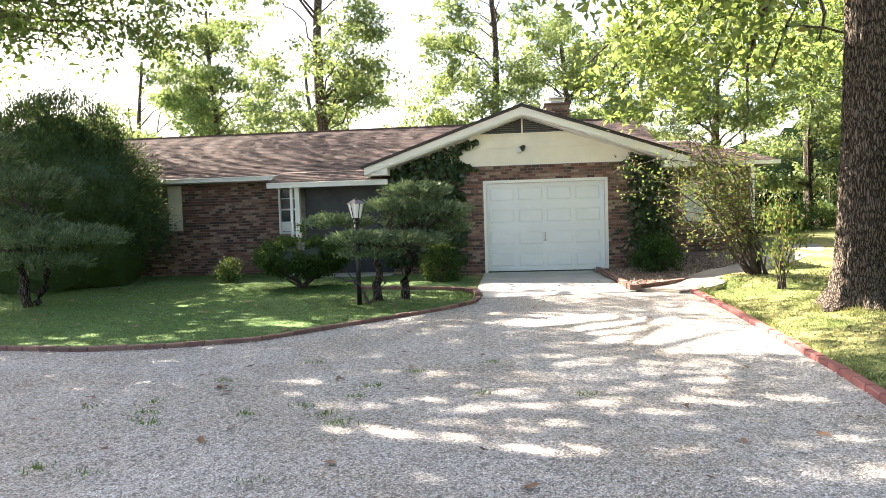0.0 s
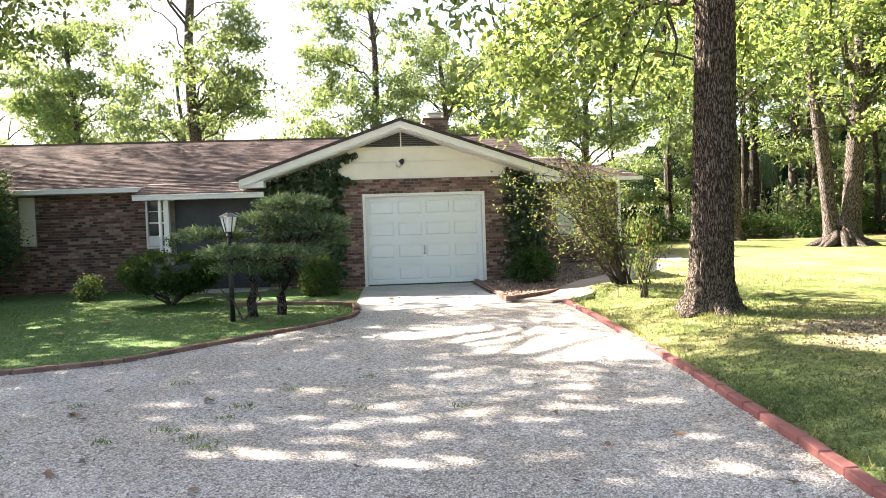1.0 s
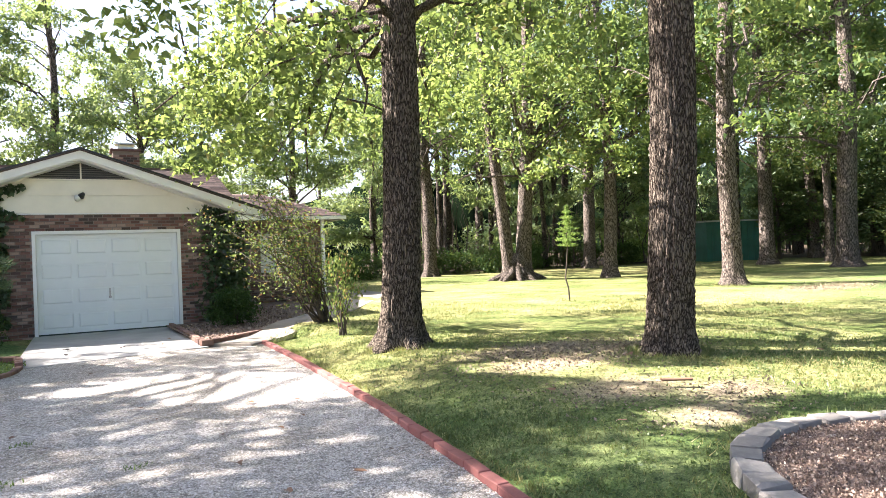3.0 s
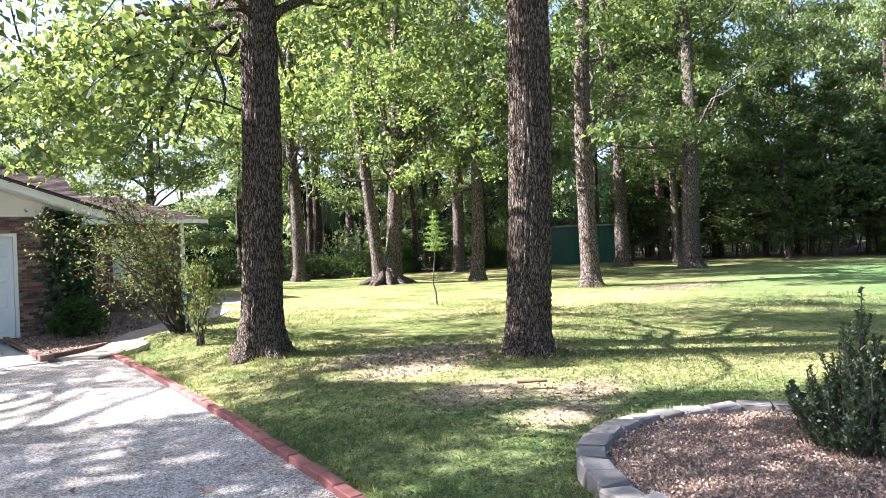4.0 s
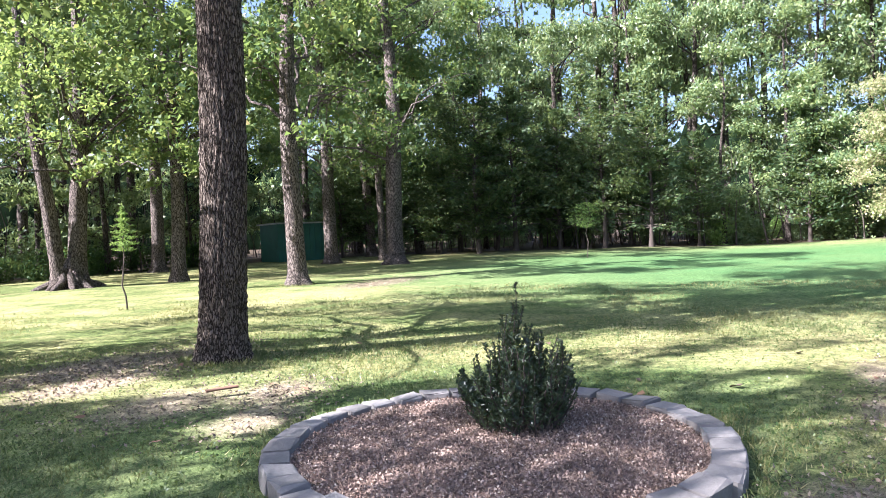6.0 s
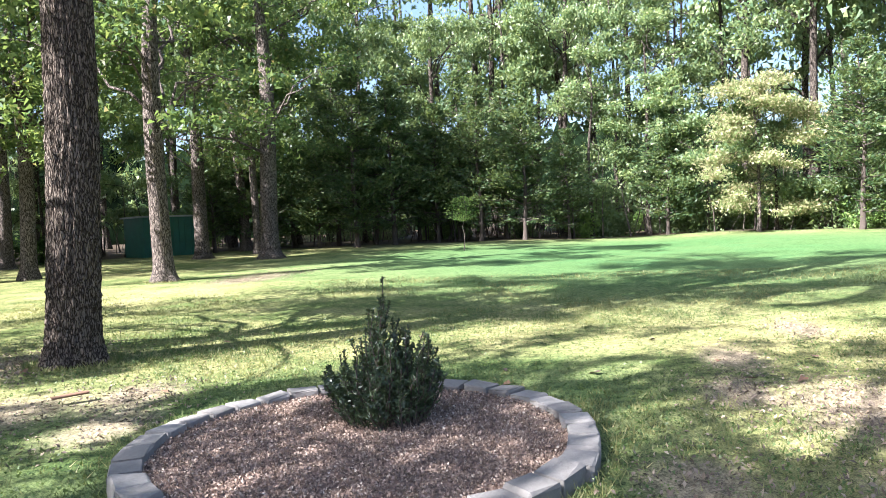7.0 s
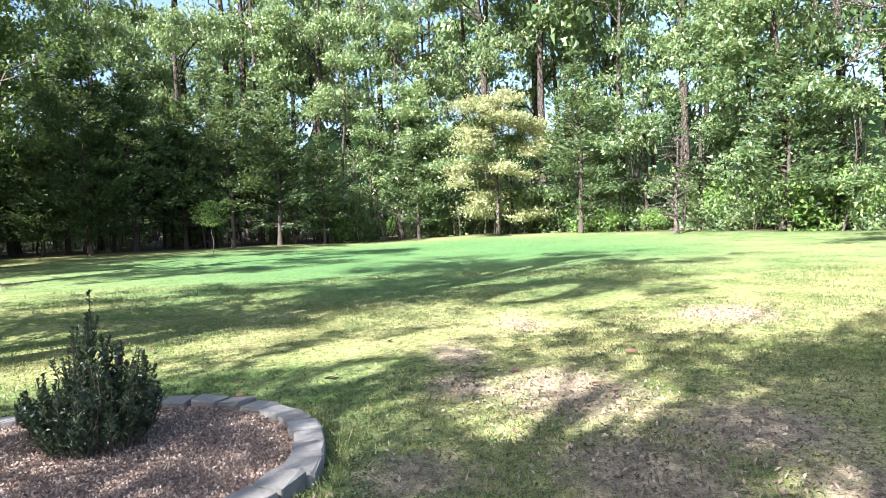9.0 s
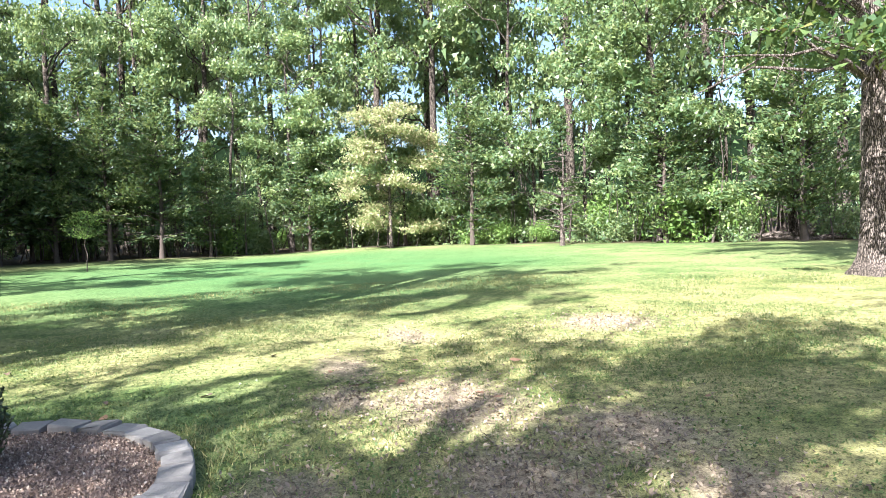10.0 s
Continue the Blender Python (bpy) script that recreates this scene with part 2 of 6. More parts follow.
# near-black: the shade of the forest's depth is put into this colour
M_WOODSHADE = plain("deep_wood_shade", (0.007, 0.013, 0.006), 0.95, 0.35, 0.5, 0, 1.0, 2)
M_WOODSHADE.node_tree.nodes["Principled BSDF"].inputs["Specular IOR Level"].default_value = 0.0
M_TWIG = plain("twig_bark", (0.07, 0.054, 0.044), 0.9, 0.2, 10)
M_OAKLEAF = leaf_mat("oak_leaf", [(0, (0.035, 0.075, 0.03)), (0.55, (0.075, 0.125, 0.042)), (0.93, (0.15, 0.19, 0.06)), (1, (0.26, 0.20, 0.07))], 0.42, 0.025, (0.31, 0.41, 0.09), 0.5)
M_FARLEAF = leaf_mat("woodland_leaf", [(0, (0.07, 0.13, 0.06)), (0.55, (0.15, 0.225, 0.095)), (1, (0.30, 0.35, 0.15))], 0.4, 0.04, (0.38, 0.45, 0.12), 0.5)
# lit copy of oak_leaf: bright sun put into a lighter, more translucent colour
M_LITOAK = leaf_mat("sunlit_oak_leaf", [(0, (0.035, 0.075, 0.03)), (0.55, (0.085, 0.14, 0.042)), (0.93, (0.17, 0.21, 0.06)), (1, (0.30, 0.22, 0.07))], 0.5, 0.03, (0.38, 0.48, 0.11), 0.55)
M_PALELEAF = leaf_mat("yellowing_leaf", [(0, (0.14, 0.21, 0.08)), (0.4, (0.25, 0.29, 0.12)), (0.75, (0.38, 0.35, 0.19)), (1, (0.50, 0.42, 0.28))], 0.4, 0.012, (0.5, 0.5, 0.25), vary=0.03)
M_CEDAR = leaf_mat("cedar_spray", [(0, (0.03, 0.06, 0.03)), (0.6, (0.07, 0.115, 0.045)), (1, (0.16, 0.19, 0.075))], 0.3, 0.02)
M_JUNIPER = leaf_mat("juniper_spray", [(0, (0.055, 0.10, 0.065)), (0.6, (0.115, 0.18, 0.105)), (0.9, (0.19, 0.27, 0.13)), (1, (0.26, 0.24, 0.14))], 0.3, 0.03, (0.28, 0.36, 0.12), vary=0.05)
M_DOME = leaf_mat("dense_conifer_spray", [(0, (0.03, 0.06, 0.03)), (0.6, (0.055, 0.10, 0.045)), (1, (0.11, 0.165, 0.07))], 0.2, 0.02)
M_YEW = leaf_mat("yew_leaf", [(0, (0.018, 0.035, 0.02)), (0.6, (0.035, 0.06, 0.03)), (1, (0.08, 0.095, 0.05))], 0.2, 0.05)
M_RUST = leaf_mat("turning_leaf", [(0, (0.05, 0.10, 0.03)), (0.55, (0.11, 0.17, 0.05)), (0.82, (0.18, 0.20, 0.07)), (0.92, (0.34, 0.18, 0.09)), (1, (0.40, 0.15, 0.08))], 0.4)
M_BUSH = leaf_mat("box_leaf", [(0, (0.025, 0.07, 0.018)), (0.6, (0.05, 0.12, 0.025)), (1, (0.10, 0.18, 0.04))], 0.35)
M_BOX = leaf_mat("dark_box_leaf", [(0, (0.018, 0.045, 0.015)), (0.6, (0.035, 0.08, 0.022)), (1, (0.08, 0.14, 0.035))], 0.25)
M_IVY = leaf_mat("ivy_leaf", [(0, (0.018, 0.045, 0.018)), (0.7, (0.035, 0.08, 0.028)), (1, (0.07, 0.12, 0.04))], 0.25, 0.08)
M_GRASS = leaf_mat("grass_blade", [(0, (0.045, 0.07, 0.024)), (0.5, (0.085, 0.125, 0.042)), (0.85, (0.19, 0.215, 0.08)), (0.93, (0.30, 0.28, 0.12)), (1, (0.50, 0.44, 0.24))], 0.3, 0.02, straw=0.55)
M_CLOVER = leaf_mat("clover_leaf", [(0, (0.04, 0.08, 0.024)), (0.6, (0.095, 0.15, 0.045)), (1, (0.20, 0.25, 0.085))], 0.3, 0.03)
M_FRONT = leaf_mat("front_grass_blade", [(0, (0.04, 0.08, 0.014)), (0.6, (0.10, 0.19, 0.03)), (1, (0.20, 0.30, 0.05))], 0.3, 0.02)


def glass_mat():
    m, nt, b = base_mat("window_glass")
    b.inputs["Base Color"].default_value = (0.05, 0.06, 0.065, 1)
    b.inputs["Roughness"].default_value = 0.06
    b.inputs["Specular IOR Level"].default_value = 0.7
    return m


M_GLASS = glass_mat()


# ---- mesh helpers ----
def mesh_np(name, verts, faces, mat):
    """A mesh of equal-sided faces from arrays."""
    verts, faces = np.asarray(verts, np.float32), np.asarray(faces, np.int32)
    me = bpy.data.meshes.new(name)
    k = faces.shape[1]
    me.vertices.add(len(verts))
    me.vertices.foreach_set("co", verts.ravel())
    me.loops.add(faces.size)
    me.loops.foreach_set("vertex_index", faces.ravel())
    me.polygons.add(len(faces))
    me.polygons.foreach_set("loop_start", np.arange(len(faces), dtype=np.int32) * k)
    me.update(calc_edges=True)
    me.materials.append(mat)
    return me


def from_bm(name, bm, mat, smooth=False):
    me = bpy.data.meshes.new(name)
    bmesh.ops.recalc_face_normals(bm, faces=bm.faces)
    bm.to_mesh(me)
    bm.free()
    me.materials.append(mat)
    if smooth:
        me.polygons.foreach_set("use_smooth", [True] * len(me.polygons))
    return me


def part(name, shape, mat, parent=None, label="", smooth=False, kind=""):
    """One mesh object, under a thing or a part."""
    me = shape if isinstance(shape, bpy.types.Mesh) else from_bm(name, shape, mat, smooth)
    ob = new(name, me)
    if parent:
        ob.parent = parent
    if label:
        ob["label"] = label
    if kind:
        ob["kind"] = kind
    return ob


def thing(name, loc, label, category, group="", rz=0.0, kind=""):
    ob = new(name)
    ob.matrix_basis = pose(*loc, 0, 0, rz)
    return tagged(ob, label, category, group, kind)


def box(bm, x0, x1, y0, y1, z0, z1, bev=0.0):
    r = bmesh.ops.create_cube(bm, size=1)
    m = Matrix.Translation(((x0 + x1) / 2, (y0 + y1) / 2, (z0 + z1) / 2)) @ Matrix.Diagonal((x1 - x0, y1 - y0, z1 - z0, 1))
    bmesh.ops.transform(bm, matrix=m, verts=r["verts"])
    if bev:
        ed = list({e for v in r["verts"] for e in v.link_edges})
        bmesh.ops.bevel(bm, geom=ed, offset=bev, segments=1, affect="EDGES")


def boxes(*dims, bev=0.0):
    bm = bmesh.new()
    for d in dims:
        box(bm, *d, bev=bev)
    return bm


def prism(poly, a, b, axis="y"):
    """A polygon of (u, z) pushed from a to b along y."""
    bm = bmesh.new()
    f = [bm.verts.new((p[0], a, p[1])) for p in poly]
    g = [bm.verts.new((p[0], b, p[1])) for p in poly]
    bm.faces.new(f)
    bm.faces.new(g[::-1])
    for i in range(len(poly)):
        j = (i + 1) % len(poly)
        bm.faces.new((f[i], g[i], g[j], f[j]))
    return bm


def tube_np(path, radii, sides=8, seed=0, rough=0.0):
    """Vertices and quads of a tapered limb along a path."""
    path = np.asarray(path, float)
    n = len(path)
    tan = np.gradient(path, axis=0)
    tan /= np.linalg.norm(tan, axis=1)[:, None] + 1e-9
    ref = np.where(np.abs(tan[:, 2:3]) > 0.9, [[1.0, 0, 0]], [[0, 0, 1.0]])
    a = np.cross(tan, ref)
    a /= np.linalg.norm(a, axis=1)[:, None] + 1e-9
    b = np.cross(tan, a)
    th = np.linspace(0, 2 * np.pi, sides, endpoint=False)
    rr = np.asarray(radii, float)[:, None] * np.ones(sides)
    if rough:
        rr = rr * (1 + rough * np.random.RandomState(seed).randn(n, sides))
    ring = path[:, None] + rr[..., None] * (np.cos(th)[None, :, None] * a[:, None] + np.sin(th)[None, :, None] * b[:, None])
    i, j = np.meshgrid(np.arange(n - 1), np.arange(sides), indexing="ij")
    k = (j + 1) % sides
    q = np.stack([i * sides + j, i * sides + k, (i + 1) * sides + k, (i + 1) * sides + j], -1).reshape(-1, 4)
    return ring.reshape(-1, 3), q


def join_np(items):
    vs, fs, o = [], [], 0
    for v, f in items:
        vs.append(v)
        fs.append(np.asarray(f) + o)
        o += len(v)
    return np.concatenate(vs), np.concatenate(fs)


def leaves_np(rs, pts, size, aspect=0.55, up=0.5, jitter=0.4, fold=0.18, dirs=None, tri=False):
    """Folded leaf blades at the points given; tri makes plain three-cornered ones for far trees."""
    n = len(pts)
    d = rs.randn(n, 3) if dirs is None else dirs + 0.45 * rs.randn(n, 3)
    if dirs is None:
        d[:, 2] -= 0.25
    d /= np.linalg.norm(d, axis=1)[:, None]
    nr = rs.randn(n, 3)
    nr[:, 2] += up * 3
    w = np.cross(nr, d)
    w /= np.linalg.norm(w, axis=1)[:, None] + 1e-9
    nr = np.cross(d, w)
    s = size * (1 + jitter * rs.uniform(-1, 1, n))[:, None]
    base = pts - d * s * 0.5
    tip = pts + d * s * 0.5
    l = pts + w * s * aspect * 0.5 + nr * s * fold
    r = pts - w * s * aspect * 0.5 + nr * s * fold
    if tri:
        v = np.stack([tip, l - d * s * 0.35, r - d * s * 0.35], 1).reshape(-1, 3)
        return v, np.arange(n * 3).reshape(n, 3)
    v = np.stack([base, l, tip, r], 1).reshape(-1, 3)
    return v, np.arange(n * 4).reshape(n, 4)


def sstep(a, b, x):
    t = np.clip((x - a) / (b - a), 0, 1)
    return t * t * (3 - 2 * t)


# ---- ground ----
KERB_R = [(-4.5, -30.0), (0.2, -6.0), (1.55, 0.0), (2.3, 3.1), (2.5, 4.0), (2.68, 5.0), (2.88, 6.0), (3.12, 7.6), (3.42, 9.5), (3.67, 11.6)]
KERB_L = [(-30.0, 12.5), (-12.0, 10.2), (-7.0, 8.75), (-5.4, 8.15), (-4.3, 7.9), (-3.4, 7.95), (-2.5, 8.22), (-1.9, 8.8), (-1.15, 9.55), (-0.3, 10.4), (0.1, 11.0), (0.22, 11.6)]
RING_C, RING_R = (4.47, 1.61), 1.405

BARE = [(5.0, 6.0, 1.2, 0.6), (4.5, 3.6, 0.7, 0.45), (4.1, -0.4, 0.55, 0.45), (3.9, -1.6, 0.7, 0.6), (5.6, -1.7, 1.2, 0.8), (3.2, -2.6, 0.8, 0.5),
        (5.6, 6.9, 1.5, 0.7), (6.6, 6.2, 1.1, 0.6), (4.6, 4.6, 0.9, 0.6), (5.3, 4.0, 0.8, 0.5), (7.3, -1.0, 0.8, 0.4), (6.0, -0.9, 0.6, 0.4), (9.0, -2.0, 0.8, 0.4),
        (4.4, -2.6, 0.8, 0.7), (3.6, -1.6, 0.9, 0.6), (17, 9.5, 2.5, 0.9), (8.6, -4.5, 1.0, 0.8)]


def kerb_x(y):
    return np.interp(y, [p[1] for p in KERB_R] + [13.0], [p[0] for p in KERB_R] + [3.8])


def kerb_y(x):
    return np.interp(x, [p[0] for p in KERB_L], [p[1] for p in KERB_L])


def lawn_z(x, y):
    x, y = np.asarray(x, float), np.asarray(y, float)
    r, s = np.hypot(x, y), x - kerb_x(y)
    z = 0.02 + sstep(0, 1.2, s) * (0.05 + 0.09 * sstep(2, 6, np.abs(y)))
    return z + 0.0075 * np.maximum(0, r - 12) * sstep(0, 5, s) * sstep(3, 9, x)


def in_drive(x, y):
    return (x < kerb_x(y)) & (((x < 0.22) & (y < kerb_y(x))) | ((x >= 0.22) & (y < 12.5)))


def wood_edge(x, y):
    """How far a place lies inside the woods (metres, rough)."""
    ang, r = np.degrees(np.arctan2(x, y)), np.hypot(x, y)
    edge = np.interp(ang, [-180, -60, -40, 0, 25, 30, 48, 55, 65, 75, 85, 95, 105, 115, 125, 140, 180], [60, 60, 50, 46, 42, 33, 38, 43, 41, 39, 37.5, 39.5, 37, 33, 30, 27.5, 40])
    return r - edge


def make_ground():
    rr = np.concatenate([np.linspace(0.4, 45, 170), np.geomspace(46, 900, 30)])
    th = np.linspace(0, 2 * np.pi, 200, endpoint=False)
    R, T = np.meshgrid(rr, th, indexing="ij")
    x, y = (-1 + R * np.cos(T)).ravel(), (5 + R * np.sin(T)).ravel()
    z = lawn_z(x, y) + 0.02 * np.sin(x * 0.9 + 1) * np.cos(y * 0.7) * sstep(0.5, 3, x - kerb_x(y))
    z = np.minimum(z, 0.75)
    z = np.where(in_drive(x, y), -0.06, z)
    z = np.where(np.hypot(x - RING_C[0], y - RING_C[1]) < RING_R, -0.02, z)
    house_in = (x < 4.5) & (y > 11.3) & (x > 0.0) & (y < 22)
    z = np.where(house_in, np.minimum(z, -0.03), z)
    in_bed = (y > 11.95 + (x - 2.85) * 1.02) & (x > 2.8) & (x < 7.9) & (y < 21)
    z = np.where(in_bed, np.minimum(z, 0.02), z)
    n, m = len(rr), len(th)
    i, j = np.meshgrid(np.arange(n - 1), np.arange(m), indexing="ij")
    k = (j + 1) % m
    q = np.stack([i * m + j, (i + 1) * m + j, (i + 1) * m + k, i * m + k], -1).reshape(-1, 4)
    v = np.stack([x, y, z], 1)
    v = np.concatenate([v, [[-1, 5, -0.06]]])
    me = mesh_np("ground", v, q, M_LAWN)
    bare = np.zeros(len(v))
    for cx, cy, a, b in BARE:
        bare = np.maximum(bare, np.exp(-(((v[:, 0] - cx) / a) ** 2 + ((v[:, 1] - cy) / b) ** 2)))
    for nm, val in (("bare", bare), ("woods", sstep(-1.5, 1.5, wood_edge(v[:, 0], v[:, 1]))), ("lush", np.maximum(np.exp(-((np.hypot(v[:, 0] - 25, v[:, 1] + 1) / 12.5) ** 4)), 0.8 * (v[:, 0] < 0.3) * (v[:, 1] > 7) + 0.45 * sstep(10, 15, v[:, 0]) * sstep(8, 3, v[:, 1]) + 0.5 * (v[:, 0] > 1.5) * sstep(8.5, 6.0, np.hypot(v[:, 0], v[:, 1])) * sstep(-1.5, 0.5, v[:, 1]) * (1 - 0.8 * np.clip(bare, 0, 1))))):
        at = me.attributes.new(nm, "FLOAT", "POINT")
        at.data.foreach_set("value", val.astype(np.float32))
    me.polygons.foreach_set("use_smooth", [True] * len(me.polygons))
    tagged(new("ground", me), "patchy green lawn with yellowed and bare earth spots", "lawn", kind="structure")


def resample(path, step):
    p = np.asarray(path, float)
    s = np.concatenate([[0], np.cumsum(np.hypot(*np.diff(p, axis=0).T))])
    t = np.arange(0, s[-1], step)
    return np.stack([np.interp(t, s, p[:, 0]), np.interp(t, s, p[:, 1])], 1)


def make_drive():
    bm = bmesh.new()
    left = resample(KERB_L, 0.3)
    right = resample(KERB_R, 0.3)
    pts = [(-30, -30)] + [tuple(p) for p in left] + [(0.22, 12.3), (2.9, 11.75), (3.67, 11.7)] + [tuple(p) for p in right[::-1]]
    f = bm.faces.new([bm.verts.new((x, y, 0.0)) for x, y in pts])
    bmesh.ops.triangulate(bm, faces=[f])
    tagged(part("road", bm, M_GRAVEL), "pale grey gravel driveway with scattered dead leaves", "driveway", kind="structure")
    rs = np.random.RandomState(3)
    n = 50000
    d = rs.uniform(0.0, 1.0, n) ** 1.6 * 7.5 + 2.2
    a = radians(90) + rs.uniform(radians(-48), radians(36), n)
    p = np.stack([d * np.cos(a), d * np.sin(a)], 1)
    p = p[in_drive(p[:, 0] + 0.05, p[:, 1] + 0.05)]
    n = len(p)
    s = rs.uniform(0.004, 0.009, n)[:, None, None] * (1 + 0.035 * np.hypot(p[:, 0], p[:, 1]))[:, None, None]
    o = np.array([[1, 0, 0], [-1, 0, 0], [0, 1, 0], [0, -1, 0], [0, 0, 0.7], [0, 0, -0.6]], float)
    v = (o[None] + 0.25 * rs.randn(n, 6, 3)) * s
    t = rs.uniform(0, 6.28, n)
    c, sn = np.cos(t)[:, None], np.sin(t)[:, None]
    v = np.stack([v[..., 0] * c - v[..., 1] * sn, v[..., 0] * sn + v[..., 1] * c, v[..., 2]], -1)
    v += np.concatenate([p, np.full((n, 1), 0.004)], 1)[:, None]
    t8 = np.array([[0, 2, 4], [2, 1, 4], [1, 3, 4], [3, 0, 4]])
    f = (np.arange(n)[:, None, None] * 6 + t8[None]).reshape(-1, 3)
    tagged(new("gravel", mesh_np("gravel", v.reshape(-1, 3), f, M_STONE)), "loose pale grey limestone gravel on the driveway", "gravel", kind="stuff")


BRICK_UNIT = {}


def unit_block(key, sx, sy, sz, mat, seed=0, worn=0.06):
    """A worn block, made once and shared."""
    if key not in BRICK_UNIT:
        rs = random.Random(seed)
        bm = boxes((-sx / 2, sx / 2, -sy / 2, sy / 2, 0, sz), bev=min(sx, sy, sz) * 0.1)
        for v in bm.verts:
            v.co += Vector([rs.uniform(-1, 1) * worn * sz for _ in range(3)])
        BRICK_UNIT[key] = from_bm(key, bm, mat)
    return BRICK_UNIT[key]


def kerb_row(name, path, mat, label, length=0.2, width=0.11, height=0.09, z=0.0, seed=1):
    rs = random.Random(seed)
    pts = resample(path, length + 0.005)
    root = thing(name, (0, 0, 0), label, "kerb", kind="structure")
    shapes = [unit_block(name + str(i), length, width, height, mat, i + seed, 0.025) for i in range(4)]
    count = 0
    for a, b in zip(pts[:-1], pts[1:]):
        if a[1] < -4 or a[0] < -9 or count > 290:
            continue
        count += 1
        ob = part("brick", rs.choice(shapes), mat, root)
        c = (a + b) / 2
        ob.matrix_basis = pose(c[0], c[1], z + rs.uniform(-0.005, 0.005), rs.uniform(-1.5, 1.5), rs.uniform(-1, 1), math.degrees(math.atan2(b[1] - a[1], b[0] - a[0])) + rs.uniform(-1.2, 1.2))


def make_kerbs():
    kerb_row("kerb", KERB_R, M_KERB, "red-painted brick kerb along the gravel driveway", 0.26, 0.085, 0.1, -0.045, seed=1)
    kerb_row("kerb_left", KERB_L, M_EDGE, "weathered brown brick edging along the shaded lawn", 0.2, 0.09, 0.1, -0.05, seed=2)
    kerb_row("bed_edging", [(0.2, 11.6), (0.22, 12.4), (-0.4, 12.85), (-1.3, 13.2), (-2.2, 13.4)], M_EDGE, "curved brown brick edging of a planting bed", 0.2, 0.1, 0.09, -0.01, seed=3)
    kerb_row("bed_edging_house", [(3.1, 15.9), (2.95, 13.6), (2.8, 11.95), (3.85, 12.75), (5.0, 13.85), (6.2, 15.1), (7.6, 17.4)], M_EDGE, "low red-brown brick edging of a mulched bed", 0.2, 0.1, 0.1, 0.0, seed=4)


def make_path():
    c = np.array([(3.15, 11.75), (4.05, 12.42), (5.3, 13.55), (6.5, 14.9), (7.6, 16.4), (8.6, 17.6), (9.4, 19.2), (9.5, 20.6), (8.6, 21.8), (7.0, 22.3)])
    p = resample(c, 0.3)
    tan = np.gradient(p, axis=0)
    tan /= np.linalg.norm(tan, axis=1)[:, None]
    nr = np.stack([-tan[:, 1], tan[:, 0]], 1) * 0.42
    bm = bmesh.new()
    prev = None
    for q, n_ in zip(p, nr):
        row = [bm.verts.new((q[0] + n_[0] * k, q[1] + n_[1] * k, float(lawn_z(*q)) + 0.012 + z)) for k, z in ((1, -0.2), (1, 0), (-1, 0), (-1, -0.2))]
        if prev:
            for i in range(3):
                bm.faces.new((prev[i], prev[i + 1], row[i + 1], row[i]))
        else:
            bm.faces.new(row)
        prev = row
    tagged(part("path", bm, M_PATH), "pale curved concrete garden path beside the house", "path", kind="structure")


def chips(name, n, inside, area, z, label, size=0.022, seed=5):
    rs = np.random.RandomState(seed)
    x, y = rs.uniform(area[0], area[1], n), rs.uniform(area[2], area[3], n)
    k = inside(x, y)
    x, y = x[k], y[k]
    p = np.stack([x, y, z(x, y) + rs.uniform(0, 0.02, len(x))], 1)
    v, f = leaves_np(rs, p, size, 0.6, 0.35, 0.6, 0.15)
    tagged(new(name, mesh_np(name, v, f, M_CHIP)), label, "mulch", kind="stuff")


